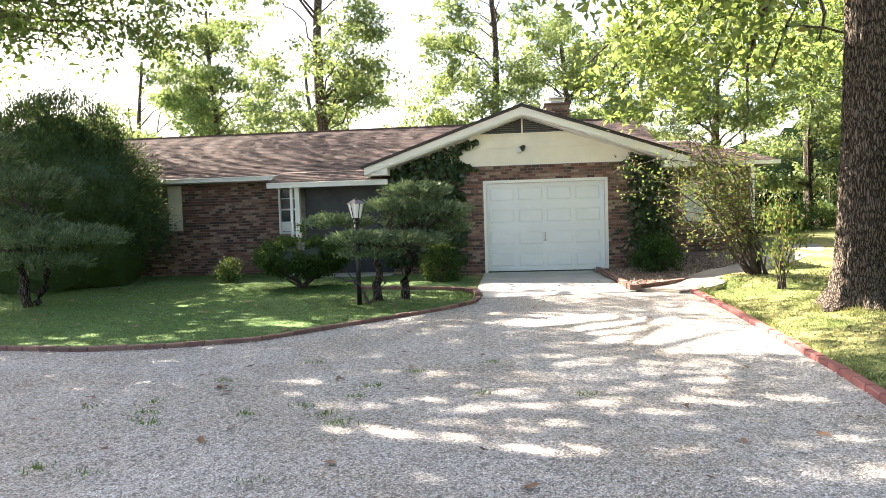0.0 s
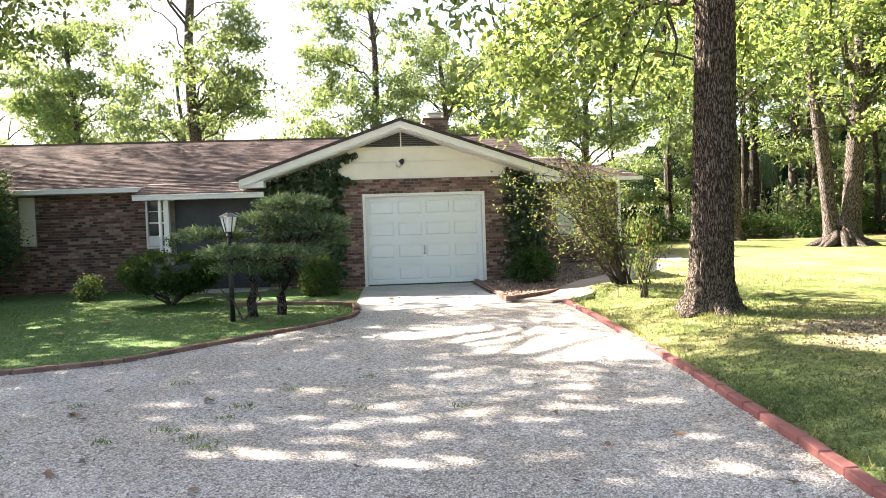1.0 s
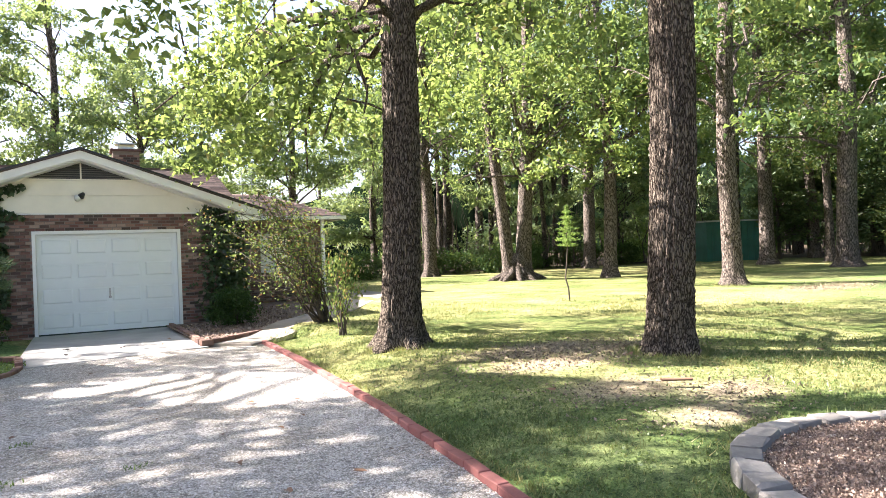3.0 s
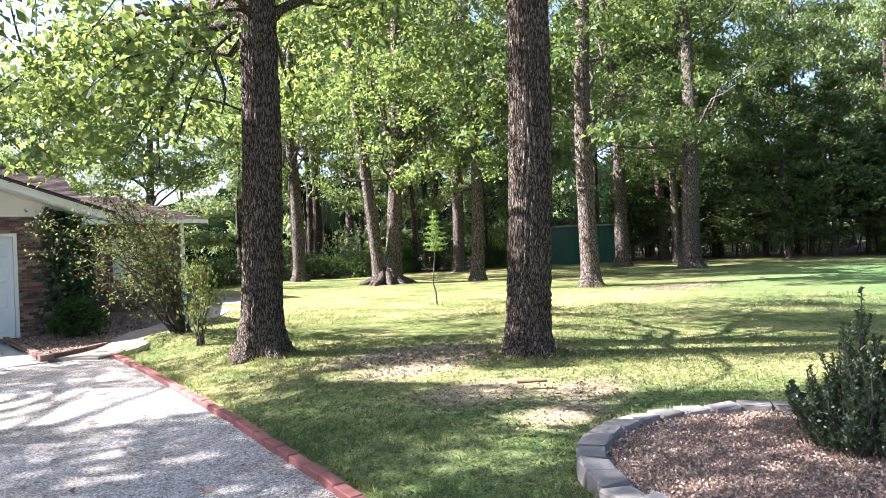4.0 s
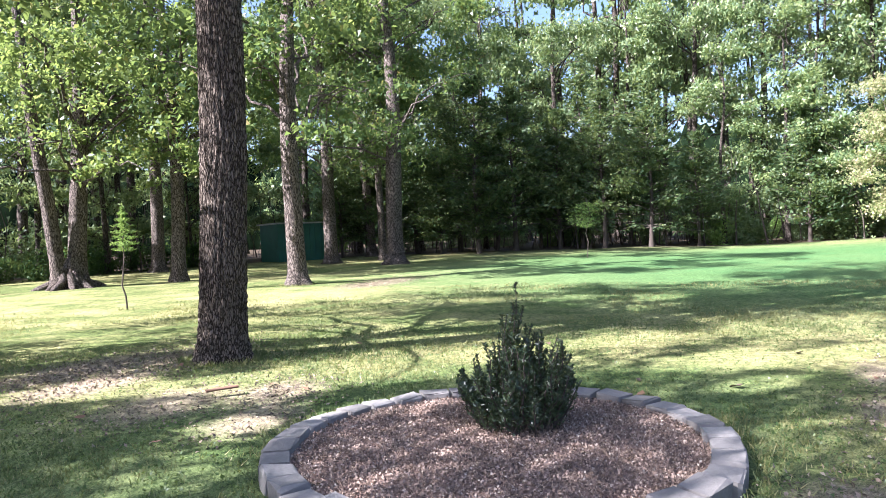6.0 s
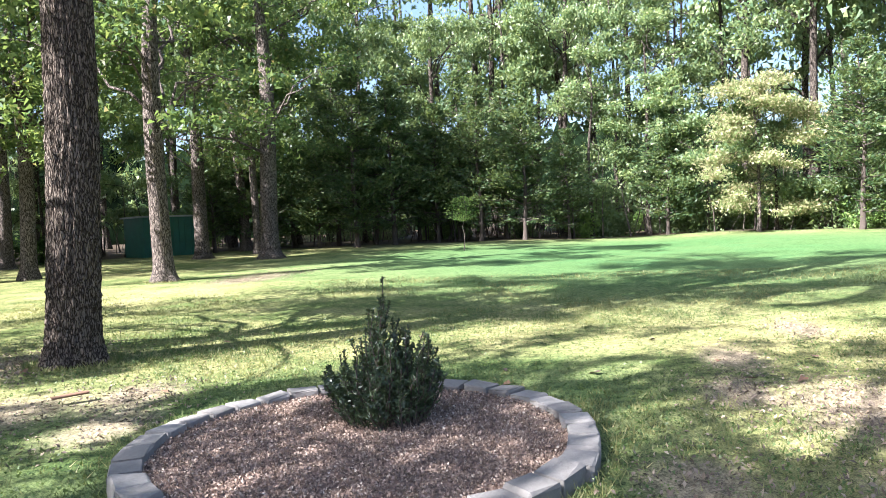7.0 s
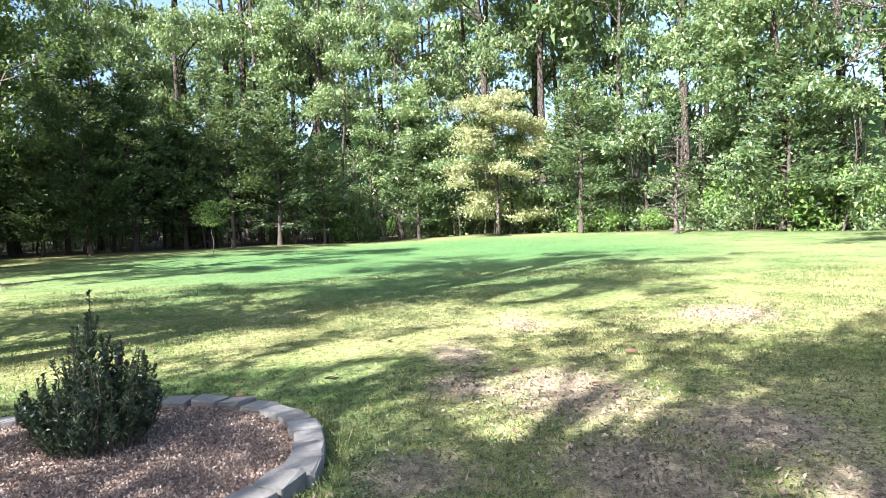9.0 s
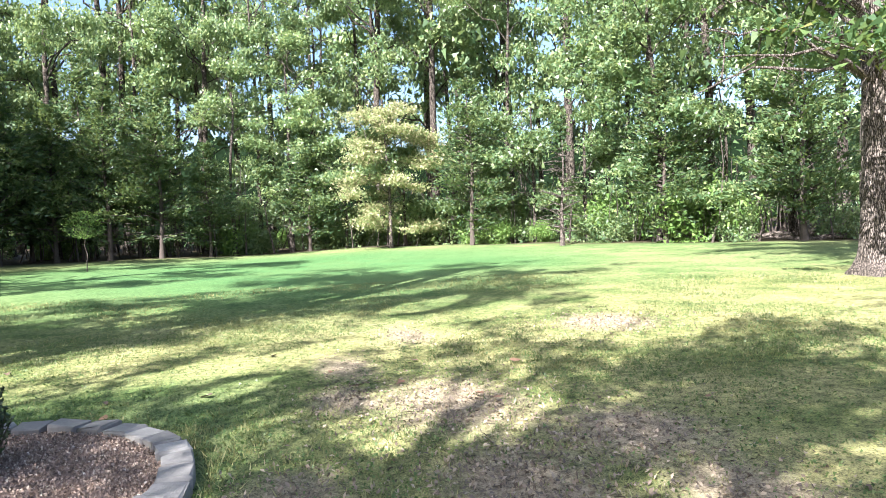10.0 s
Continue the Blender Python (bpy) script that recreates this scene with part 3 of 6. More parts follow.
def make_ring():
    cx, cy = RING_C
    bm = bmesh.new()
    bmesh.ops.create_grid(bm, x_segments=60, y_segments=60, size=RING_R)
    for v in bm.verts:
        d = v.co.length
        v.co.z = 0.075 + 0.05 * max(0, 1 - d / RING_R) + 0.012 * noise.noise(v.co * 5)
    bmesh.ops.delete(bm, geom=[v for v in bm.verts if v.co.xy.length > RING_R - 0.02], context="VERTS")
    ob = part("mulch_bed", bm, M_MULCH, smooth=True)
    ob.matrix_basis = pose(cx, cy, 0.02)
    tagged(ob, "round bed of brown wood-chip mulch", "mulch bed", kind="structure")
    chips("wood_chips", 90000, lambda x, y: np.hypot(x - cx, y - cy) < RING_R - 0.05, (cx - 1.6, cx + 1.6, cy - 1.6, cy + 1.6),
          lambda x, y: 0.1 + 0.05 * (1 - np.hypot(x - cx, y - cy) / RING_R), "reddish-brown wood chips strewn in the round bed", 0.0165)
    root = thing("stone_ring", (cx, cy, 0), "circle of grey concrete wall stones round a mulch bed", "garden edging", kind="structure")
    rs = random.Random(4)
    n = 35
    for i in range(6):
        bm = bmesh.new()
        w, dp, h = 0.247 + 0.008 * (i % 3 - 1), 0.19 + 0.012 * (i % 2), 0.14
        vs = [(-w / 2 * 0.86, -dp / 2), (w / 2 * 0.86, -dp / 2), (w / 2, dp / 2), (-w / 2, dp / 2)]
        lo = [bm.verts.new((x, y, 0)) for x, y in vs]
        hi = [bm.verts.new((x, y, h)) for x, y in vs]
        bm.faces.new(lo[::-1])
        bm.faces.new(hi)
        for a in range(4):
            b = (a + 1) % 4
            bm.faces.new((lo[a], lo[b], hi[b], hi[a]))
        bmesh.ops.bevel(bm, geom=list(bm.edges), offset=0.012, segments=1, affect="EDGES")
        r2 = random.Random(i)
        for v in bm.verts:
            v.co += Vector([r2.uniform(-1, 1) * 0.011 for _ in range(3)])
        BRICK_UNIT["ring%d" % i] = from_bm("stone", bm, M_RING)
    for i in range(n):
        a = 2 * math.pi * i / n
        ob = part("stone", BRICK_UNIT["ring%d" % rs.randrange(6)], M_RING, root)
        r = RING_R + rs.uniform(-0.015, 0.015)
        ob.matrix_basis = pose(r * math.cos(a), r * math.sin(a), 0.012 + rs.uniform(-0.01, 0.012), rs.uniform(-3, 3), rs.uniform(-3, 3), math.degrees(a) - 90 + rs.uniform(-5, 5))


# ---- house, in its own frame: x along the front, y into it ----
HOUSE_TURN = -5.8
HOUSE_AT = (0.61, 16.22, 0.0)
house = thing("house", HOUSE_AT, "single-storey brick ranch house with brown shingle roof", "house", rz=HOUSE_TURN)


def house_place(u, v, z, rz=0.0):
    return pose(*HOUSE_AT, 0, 0, HOUSE_TURN) @ pose(u, v, z, 0, 0, rz)


def brick_face(parent, u0, u1, z0, z1, v, holes=(), pick=None, seed=1, side=0):
    """Running-bond bricks on the face at y = v; side turns the face on to x = v."""
    L_, H_, J = 0.158, 0.05, 0.015
    rs = random.Random(seed)
    shared = unit_block("wall_brick", L_, 0.03, H_, M_BRICK, 7, 0.03)
    rest = bmesh.new()
    count, row, z = 0, 0, z0
    while z + H_ <= z1 + 0.02:
        u = u0 - (L_ / 2 if row % 2 else 0)
        while u < u1 - 0.02:
            a, b = max(u, u0), min(u + L_, u1)
            spans = [(a, b)]
            for h0, h1, k0, k1 in holes:
                if z + H_ > k0 + 0.01 and z < k1 - 0.01:
                    spans = [s for (p, q) in spans for s in ((p, min(q, h0)), (max(p, h1), q)) if s[1] - s[0] > 0.03]
            for p, q in spans:
                if q - p < 0.03:
                    continue
                jut = rs.uniform(-0.003, 0.004)
                if side == 0 and abs(q - p - L_) < 1e-6 and pick and pick(p, z) and count < 290:
                    count += 1
                    ob = part("brick", shared, M_BRICK, parent)
                    ob.matrix_basis = pose(p + L_ / 2, v + jut, z, 0, 0, rs.uniform(-0.4, 0.4))
                elif side == 0:
                    box(rest, p, q, v - 0.014 + jut, v + 0.012, z, z + H_)
                else:
                    box(rest, v - 0.014, v + 0.014 + jut, p, q, z, z + H_)
            u += L_ + J
        z += H_ + J
        row += 1
    part("bricks", rest, M_BRICK, parent, "mottled red-brown bricks", kind="stuff")


def shingles(parent, u0, u1, y0, z0, y1, z1, clip=None, seed=3):
    """Tabs in courses up a slope that rises from (y0, z0) to (y1, z1)."""
    rs = np.random.RandomState(seed)
    ln = math.hypot(y1 - y0, z1 - z0)
    sy, sz = (y1 - y0) / ln, (z1 - z0) / ln
    vs, course = [], 0.13
    for i in range(int(ln / course)):
        s = i * course
        u = u0 - rs.uniform(0, 0.3)
        while u < u1:
            w = rs.uniform(0.24, 0.36)
            a, b = max(u, u0), min(u + w - 0.006, u1)
            u += w
            if b - a < 0.03 or (clip and not clip((a + b) / 2, y0 + s * sy)):
                continue
            lift = 0.008 + rs.uniform(0, 0.005)
            for uu, ss, hh in ((a, s, lift), (b, s, lift), (b, s + course * 1.25, 0.004), (a, s + course * 1.25, 0.004), (a, s, 0.0), (b, s, 0.0)):
                vs.append((uu, y0 + ss * sy - hh * sz, z0 + ss * sz + hh * abs(sy)))
    n = len(vs) // 6
    base = np.arange(n)[:, None] * 6
    f = np.concatenate([base + np.array([[0, 1, 2, 3]]), base + np.array([[4, 5, 1, 0]])])
    part("shingles", mesh_np("shingles", np.array(vs), f, M_SHINGLE), M_SHINGLE, parent, "brown asphalt shingles in courses", kind="stuff")


def make_house():
    GL, GR, PEAK = -2.1, 3.9, 0.9
    OPEN = (0.0, 2.76, -0.1, 2.09)
    # garage
    w = part("garage_wall", boxes((GL, 0, 0.012, 0.2, -0.2, 2.44), (2.76, GR, 0.012, 0.2, -0.2, 2.44), (0, 2.76, 0.012, 0.2, 2.09, 2.44)), M_MORTAR, house, "red-brown brick front wall of the garage")
    brick_face(w, GL, GR, -0.05, 2.42, 0.0, [OPEN], lambda u, z: -0.75 < u < 3.55 and (u < 0.1 or u > 2.6 or z > 2.0), 1)
    sw = part("garage_side_wall", boxes((GR - 0.2, GR - 0.012, 0.2, 6, -0.2, 2.44), (GL + 0.012, GL + 0.2, 0.2, 3.0, -0.2, 2.44)), M_MORTAR, house, "brick side walls")
    brick_face(sw, 0.2, 6, -0.05, 2.42, GR - 0.012, seed=2, side=1)
    sl = 0.345
    zt = lambda u: 3.5 - sl * abs(u - PEAK)
    part("gable", prism([(GL, 2.44), (GR, 2.44), (GR, zt(GR)), (PEAK, 3.5), (GL, zt(GL))], 0.0, 0.15), M_CREAM, house, "cream-painted gable boarding")
    for k, z in enumerate((2.44, 2.80, 3.12)):
        hw = (3.5 - z - 0.36) / sl if k else 3.0
        part("siding_board", prism([(PEAK - min(3, hw + 1.0), z + 0.006), (PEAK + min(3, hw + 1.0), z + 0.006), (PEAK + min(3, hw), z + 0.345 if k < 2 else z + 0.1), (PEAK - min(3, hw), z + 0.345 if k < 2 else z + 0.1)], -0.022, 0.0), M_CREAM, house)
    part("frieze_board", boxes((GL, GR, -0.02, 0.0, 2.42, 2.445)), M_WHITE, house)
    vent = part("gable_vent", prism([(PEAK - 1.12, 3.13), (PEAK + 1.12, 3.13), (PEAK, 3.51)], -0.03, -0.02), M_DARK, house, "dark triangular louvred gable vent")
    for i in range(7):
        z = 3.145 + i * 0.045
        hw = (3.5 - z) / 0.337 - 0.03
        if hw > 0.05:
            bm = boxes((PEAK - hw, PEAK + hw, -0.06, -0.03, 0, 0.014))
            ob = part("slat", bm, M_LOUVRE, vent)
            ob.matrix_basis = pose(0, 0, z, 0, 0, 0)
    part("vent_post", boxes((PEAK - 0.015, PEAK + 0.015, -0.075, -0.03, 3.13, 3.48)), M_CREAM, vent)
    part("vent_sill", boxes((PEAK - 1.16, PEAK + 1.16, -0.07, -0.024, 3.1, 3.13)), M_CREAM, vent)
    # bargeboards and roof of the garage
    for s, end in ((-1, -2.62), (1, 4.42)):
        z_end = 3.66 - sl * abs(end - PEAK)
        part("bargeboard", prism([(PEAK, 3.66), (end, z_end), (end, z_end - 0.16), (PEAK, 3.5)][::s], -0.48, -0.44), M_WHITE, house, "white-painted sloping bargeboard")
        part("trim", prism([(PEAK, 3.5), (end, z_end - 0.16), (end, z_end - 0.195), (PEAK, 3.465)][::s], -0.44, -0.40), M_WHITE, house)
        part("soffit", prism([(PEAK, 3.46), (end, z_end - 0.2), (end, z_end - 0.17), (PEAK, 3.49)][::s], -0.44, 0.0), M_WHITE, house)
        slab = part("garage_roof", prism([(PEAK, 3.69), (end - s * -0.05, z_end + 0.01), (end - s * -0.05, z_end - 0.02), (PEAK, 3.65)][::s], -0.52, 5.6), M_SHINGLE, house, "brown shingled garage roof")
        part("drip_edge", prism([(PEAK, 3.715), (end - s * -0.06, z_end + 0.04), (end - s * -0.06, z_end), (PEAK, 3.675)][::s], -0.535, -0.515), M_BLACK, house)
    part("eave_return", boxes((-2.6, GL, -0.44, 0.3, 2.28, 2.42)), M_WHITE, house, "white boxed eave end")
    part("eave_return", boxes((GR, 4.4, -0.44, 4.0, 2.24, 2.38)), M_WHITE, house)
    # garage door
    fr = part("door_frame", boxes((0, 0.065, -0.03, 0.12, 0, 2.09), (2.695, 2.76, -0.03, 0.12, 0, 2.09), (0.065, 2.695, -0.03, 0.12, 2.025, 2.09)), M_WHITE, house, "white timber door frame")
    dr = part("garage_door", boxes((0.065, 2.695, 0.1, 0.14, 0.03, 2.025)), M_DOOR, house, "white sectional garage door, closed")
    ph = (2.025 - 0.035) / 4
    for r in range(4):
        z0 = 0.035 + r * ph
        part("door_section", boxes((0.07, 2.69, 0.08, 0.1, z0, z0 + 0.085), (0.07, 2.69, 0.08, 0.1, z0 + ph - 0.085, z0 + ph - 0.008), *[(0.07 if c == 0 else 0.07 + 0.635 * c, (0.13 if c == 0 else 0.13 + 0.635 * c) if c < 4 else 2.69, 0.08, 0.1, z0 + 0.085, z0 + ph - 0.085) for c in range(5)]), M_DOOR, dr)
        for c in range(4):
            u0 = 0.13 + c * 0.635
            bm = bmesh.new()
            a, b = (u0, u0 + 0.575), (z0 + 0.085, z0 + ph - 0.085)
            o = [bm.verts.new((x, 0.099, z)) for x, z in ((a[0], b[0]), (a[1], b[0]), (a[1], b[1]), (a[0], b[1]))]
            i1 = [bm.verts.new((x, 0.0985, z)) for x, z in ((a[0] + .02, b[0] + .02), (a[1] - .02, b[0] + .02), (a[1] - .02, b[1] - .02), (a[0] + .02, b[1] - .02))]
            i2 = [bm.verts.new((x, 0.082, z)) for x, z in ((a[0] + .045, b[0] + .045), (a[1] - .045, b[0] + .045), (a[1] - .045, b[1] - .045), (a[0] + .045, b[1] - .045))]
            for p, q in ((o, i1), (i1, i2)):
                for k in range(4):
                    bm.faces.new((p[k], p[(k + 1) % 4], q[(k + 1) % 4], q[k]))
            bm.faces.new(i2)
            # outer lip that stands proud of the section
            lip = [bm.verts.new((x, 0.0992, z)) for x, z in ((a[0] - .01, b[0] - .01), (a[1] + .01, b[0] - .01), (a[1] + .01, b[1] + .01), (a[0] - .01, b[1] + .01))]
            for k in range(4):
                bm.faces.new((lip[k], lip[(k + 1) % 4], o[(k + 1) % 4], o[k]))
            part("panel", bm, M_DOOR, dr)
    part("handle", boxes((1.35, 1.385, 0.035, 0.065, 0.72, 0.86), (1.34, 1.395, 0.055, 0.08, 0.70, 0.74), (1.352, 1.382, 0.055, 0.08, 0.86, 0.9), bev=0.006), M_STEEL, dr, "worn steel door handle")
    part("seal", boxes((0.065, 2.695, 0.07, 0.13, -0.01, 0.034)), M_RUBBER, dr, "dark rubber bottom seal")
    # left part of the house
    mw = part("main_wall", boxes((-13, -5.12, 1.012, 1.2, -0.4, 2.4), (-5.12, -4.6, 1.012, 1.2, -0.4, 1.0), (-5.12, -4.6, 1.012, 1.2, 2.2, 2.4), (-4.63, -4.6, 1.012, 1.2, 1.0, 2.2), (-4.6, -4.4, 1.0, 2.8, -0.4, 2.4)), M_MORTAR, house, "dark red-brown brick front wall")
    brick_face(mw, -11.5, -4.6, -0.2, 2.38, 1.0, [(-5.12, -4.63, 1.0, 2.2), (-8.3, -7.58, 1.1, 2.28)], lambda u, z: -7.2 < u < -4.7 and z > 0.9, 5)
    # near-black wall: the porch's shade is painted into its colour
    part("porch_wall", boxes((-4.4, GL, 2.8, 3.0, -0.4, 2.4)), M_DARK, house, "porch back wall with the shade put into its dark colour")
    part("porch_floor", boxes((-4.6, GL - 0.02, -0.4, 2.8, -0.3, 0.05)), M_CONC, house, "grey concrete porch floor")
    part("porch_post", boxes((-4.38, -4.27, -0.02, 0.09, 0.05, 2.12)), M_WHITE, house, "white square porch post")
    part("downpipe", boxes((-4.48, -4.42, -0.06, 0.0, 0.05, 2.1)), M_WHITE, house)
    # opaque panes: the dim porch behind them is painted into the screen colour
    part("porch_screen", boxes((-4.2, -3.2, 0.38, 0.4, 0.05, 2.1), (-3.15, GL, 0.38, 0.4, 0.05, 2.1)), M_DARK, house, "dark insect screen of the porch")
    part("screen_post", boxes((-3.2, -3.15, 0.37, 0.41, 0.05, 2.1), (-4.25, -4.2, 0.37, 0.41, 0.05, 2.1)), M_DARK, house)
    win = part("window", boxes((-5.08, -4.67, 1.09, 1.11, 1.03, 2.17)), M_GLASS, house, "narrow sash window with white frame")
    part("window_frame", boxes((-5.12, -5.07, 1.0, 1.1, 1.0, 2.2), (-4.68, -4.63, 1.0, 1.1, 1.0, 2.2), (-5.07, -4.68, 1.0, 1.1, 1.0, 1.05), (-5.07, -4.68, 1.0, 1.1, 2.15, 2.2), (-5.07, -4.68, 1.03, 1.1, 1.58, 1.62), (-5.07, -4.68, 1.05, 1.1, 1.86, 1.88)), M_WHITE, win)
    part("air_conditioner", boxes((-5.03, -4.72, 0.9, 1.09, 1.06, 1.3), bev=0.01), M_WHITE, win, "white window air conditioner")
    win2 = part("window", boxes((-8.25, -7.98, 1.05, 1.07, 1.12, 2.26)), M_GLASS, house, "window half hidden behind a conifer")
    sh = part("shutter", boxes((-7.95, -7.6, 0.95, 0.985, 1.14, 2.27), bev=0.006), M_CREAM, house, "cream louvred window shutter")
    for i in range(14):
        part("slat", boxes((-7.92, -7.63, 0.935, 0.955, 1.18 + i * 0.077, 1.22 + i * 0.077)), M_CREAM, sh)
    # main roof
    e0, z0, e1, z1 = 0.5, 2.42, 5.2, 3.99
    rf = part("main_roof", prism([(e0, z0), (e1, z1), (9.9, z0), (9.9, z0 - 0.1), (e1, z1 - 0.1), (e0, z0 - 0.1)], -12.5, 4.3), M_SHINGLE, house, "brown asphalt-shingled main roof")
    rf.data.transform(Matrix(((0, 1, 0, 0), (1, 0, 0, 0), (0, 0, 1, 0), (0, 0, 0, 1))))
    gz = lambda u: 3.69 - sl * abs(u - PEAK)
    shingles(rf, -12.5, 4.3, e0, z0, e1, z1, lambda u, y: z0 + (y - e0) / (e1 - e0) * (z1 - z0) > gz(u) - 0.05, 3)
    part("ridge_cap", boxes((-12.5, 4.3, 5.08, 5.32, 3.965, 4.01)), M_SHINGLE, rf)
    pr = part("porch_roof", prism([(-0.1, 2.22), (0.6, 2.455), (0.6, 2.36), (-0.1, 2.12)], -4.95, -2.1), M_SHINGLE, house, "low shingled porch roof")
    pr.data.transform(Matrix(((0, 1, 0, 0), (1, 0, 0, 0), (0, 0, 1, 0), (0, 0, 0, 1))))
    shingles(pr, -4.95, -2.1, -0.12, 2.22, 0.62, 2.47, None, 4)
    part("gutter", boxes((-12.5, -4.9, 0.4, 0.5, 2.30, 2.4), (-12.5, -4.9, 0.38, 0.4, 2.38, 2.41), bev=0.004), M_WHITE, house, "white eaves gutter")
    part("gutter", boxes((-4.97, -2.15, -0.22, -0.1, 2.08, 2.19), (-4.97, -2.15, -0.24, -0.22, 2.17, 2.2), bev=0.004), M_WHITE, house, "white eaves gutter")
    part("soffit", boxes((-12.5, -4.9, 0.5, 1.0, 2.3, 2.32), (-4.95, -2.1, -0.1, 2.8, 2.10, 2.12)), M_WHITE, house)
    ch = part("chimney", boxes((1.66, 2.3, 4.4, 5.0, 3.0, 4.36)), M_MORTAR, house, "short brick chimney with metal cap")
    brick_face(ch, 1.65, 2.31, 3.3, 4.28, 4.39, seed=8)
    part("chimney_crown", boxes((1.6, 2.36, 4.34, 5.06, 4.36, 4.42), bev=0.01), M_BRICK, ch)
    part("chimney_cap", boxes((1.8, 2.16, 4.5, 4.9, 4.42, 4.5), (1.74, 2.22, 4.46, 4.94, 4.56, 4.59), (1.8, 1.83, 4.5, 4.53, 4.5, 4.56), (2.13, 2.16, 4.87, 4.9, 4.5, 4.56)), M_STEEL, ch, "metal flue cap")
    # rear wing
    ww = part("wing_wall", boxes((4.0, 7.5, 5.2, 5.4, -0.2, 2.5), (7.3, 7.5, 5.4, 10, -0.2, 2.5)), M_MORTAR, house, "brick wall of the rear wing")
    brick_face(ww, 4.0, 7.5, 0.0, 2.48, 5.19, [(5.6, 6.4, 0.95, 2.1)], None, 9)
    part("window", boxes((5.6, 6.4, 5.17, 5.2, 0.95, 2.1)), M_WHITE, house, "pale window with closed blind")
    part("wing_post", boxes((7.35, 7.45, 4.72, 4.82, 0.0, 2.5)), M_WHITE, house, "slim white corner post")
    bm = bmesh.new()
    A, B, C, D = [bm.verts.new(p) for p in ((3.5, 4.65, 2.62), (8.0, 4.65, 2.62), (8.0, 10.4, 2.62), (3.5, 10.4, 2.62))]
    E, F = bm.verts.new((3.5, 7.5, 3.5)), bm.verts.new((6.2, 7.5, 3.5))
    for f in ((A, B, F, E), (B, C, F), (C, D, E, F), (A, E, D), (D, C, B, A)):
        bm.faces.new(f)
    wr = part("wing_roof", bm, M_SHINGLE, house, "hipped brown shingle roof of the wing")
    shingles(wr, 3.6, 8.0, 4.65, 2.62, 7.5, 3.5, lambda u, y: u < 8.0 - (y - 4.65) * 0.63, 6)
    part("gutter", boxes((4.3, 8.02, 4.55, 4.65, 2.5, 2.61), (8.0, 8.1, 4.55, 10.4, 2.5, 2.61)), M_WHITE, house)
    part("foundation", boxes((-13, -4.6, 1.03, 10, -0.4, -0.25), (GL, GR, 0.2, 6, -0.4, -0.15)), M_CONC, house)
    part("rear_wall", boxes((-13, 7.5, 9.6, 9.8, -0.4, 2.5), (-13, -12.8, 1.2, 9.6, -0.4, 2.5)), M_MORTAR, house)
    bm = prism([(1.0, 2.3), (9.4, 2.3), (5.2, 3.88)], 0, 0.1)
    g = part("end_gable", bm, M_CREAM, house)
    g.data.transform(Matrix.Translation((4.15, 0, 0)) @ Matrix(((0, 1, 0, 0), (1, 0, 0, 0), (0, 0, 1, 0), (0, 0, 0, 1))))
    # apron
    bm = bmesh.new()
    top = [(-0.02, -4.75), (2.66, -4.1), (2.78, 0.1), (-0.02, 0.1)]
    lo = [bm.verts.new((x, y, -0.1)) for x, y in top]
    hi = [bm.verts.new((x, y, 0.008)) for x, y in top]
    bm.faces.new(hi)
    for i in range(4):
        j = (i + 1) % 4
        bm.faces.new((lo[i], lo[j], hi[j], hi[i]))
    ap = part("pavement", bm, M_CONC)
    ap.matrix_basis = house_place(0, 0, 0)
    tagged(ap, "pale concrete apron before the garage door", "concrete slab", kind="structure")


def make_flood_light():
    t = new("flood_light")
    t.matrix_basis = house_place(0.86, -0.025, 2.72)
    tagged(t, "twin-head flood light on the gable wall", "light")
    bm = bmesh.new()
    bmesh.ops.create_cone(bm, cap_ends=True, segments=16, radius1=0.06, radius2=0.05, depth=0.03, matrix=pose(0, -0.015, 0.05, 90))
    part("base", bm, M_WHITE, t, "", True)
    for x, rz, mt in ((-0.045, -25, M_FROST), (0.05, 25, M_BLACK)):
        bm = bmesh.new()
        m = pose(x, -0.1, 0.03 if x < 0 else 0.08, 65, 0, rz)
        bmesh.ops.create_cone(bm, cap_ends=True, segments=16, radius1=0.065, radius2=0.035, depth=0.11, matrix=m)
        bmesh.ops.create_cone(bm, cap_ends=True, segments=10, radius1=0.02, radius2=0.02, depth=0.08, matrix=pose(x * 0.7, -0.05, 0.05, 75, 0, rz))
        part("lamp_head", bm, mt, t, "", True)


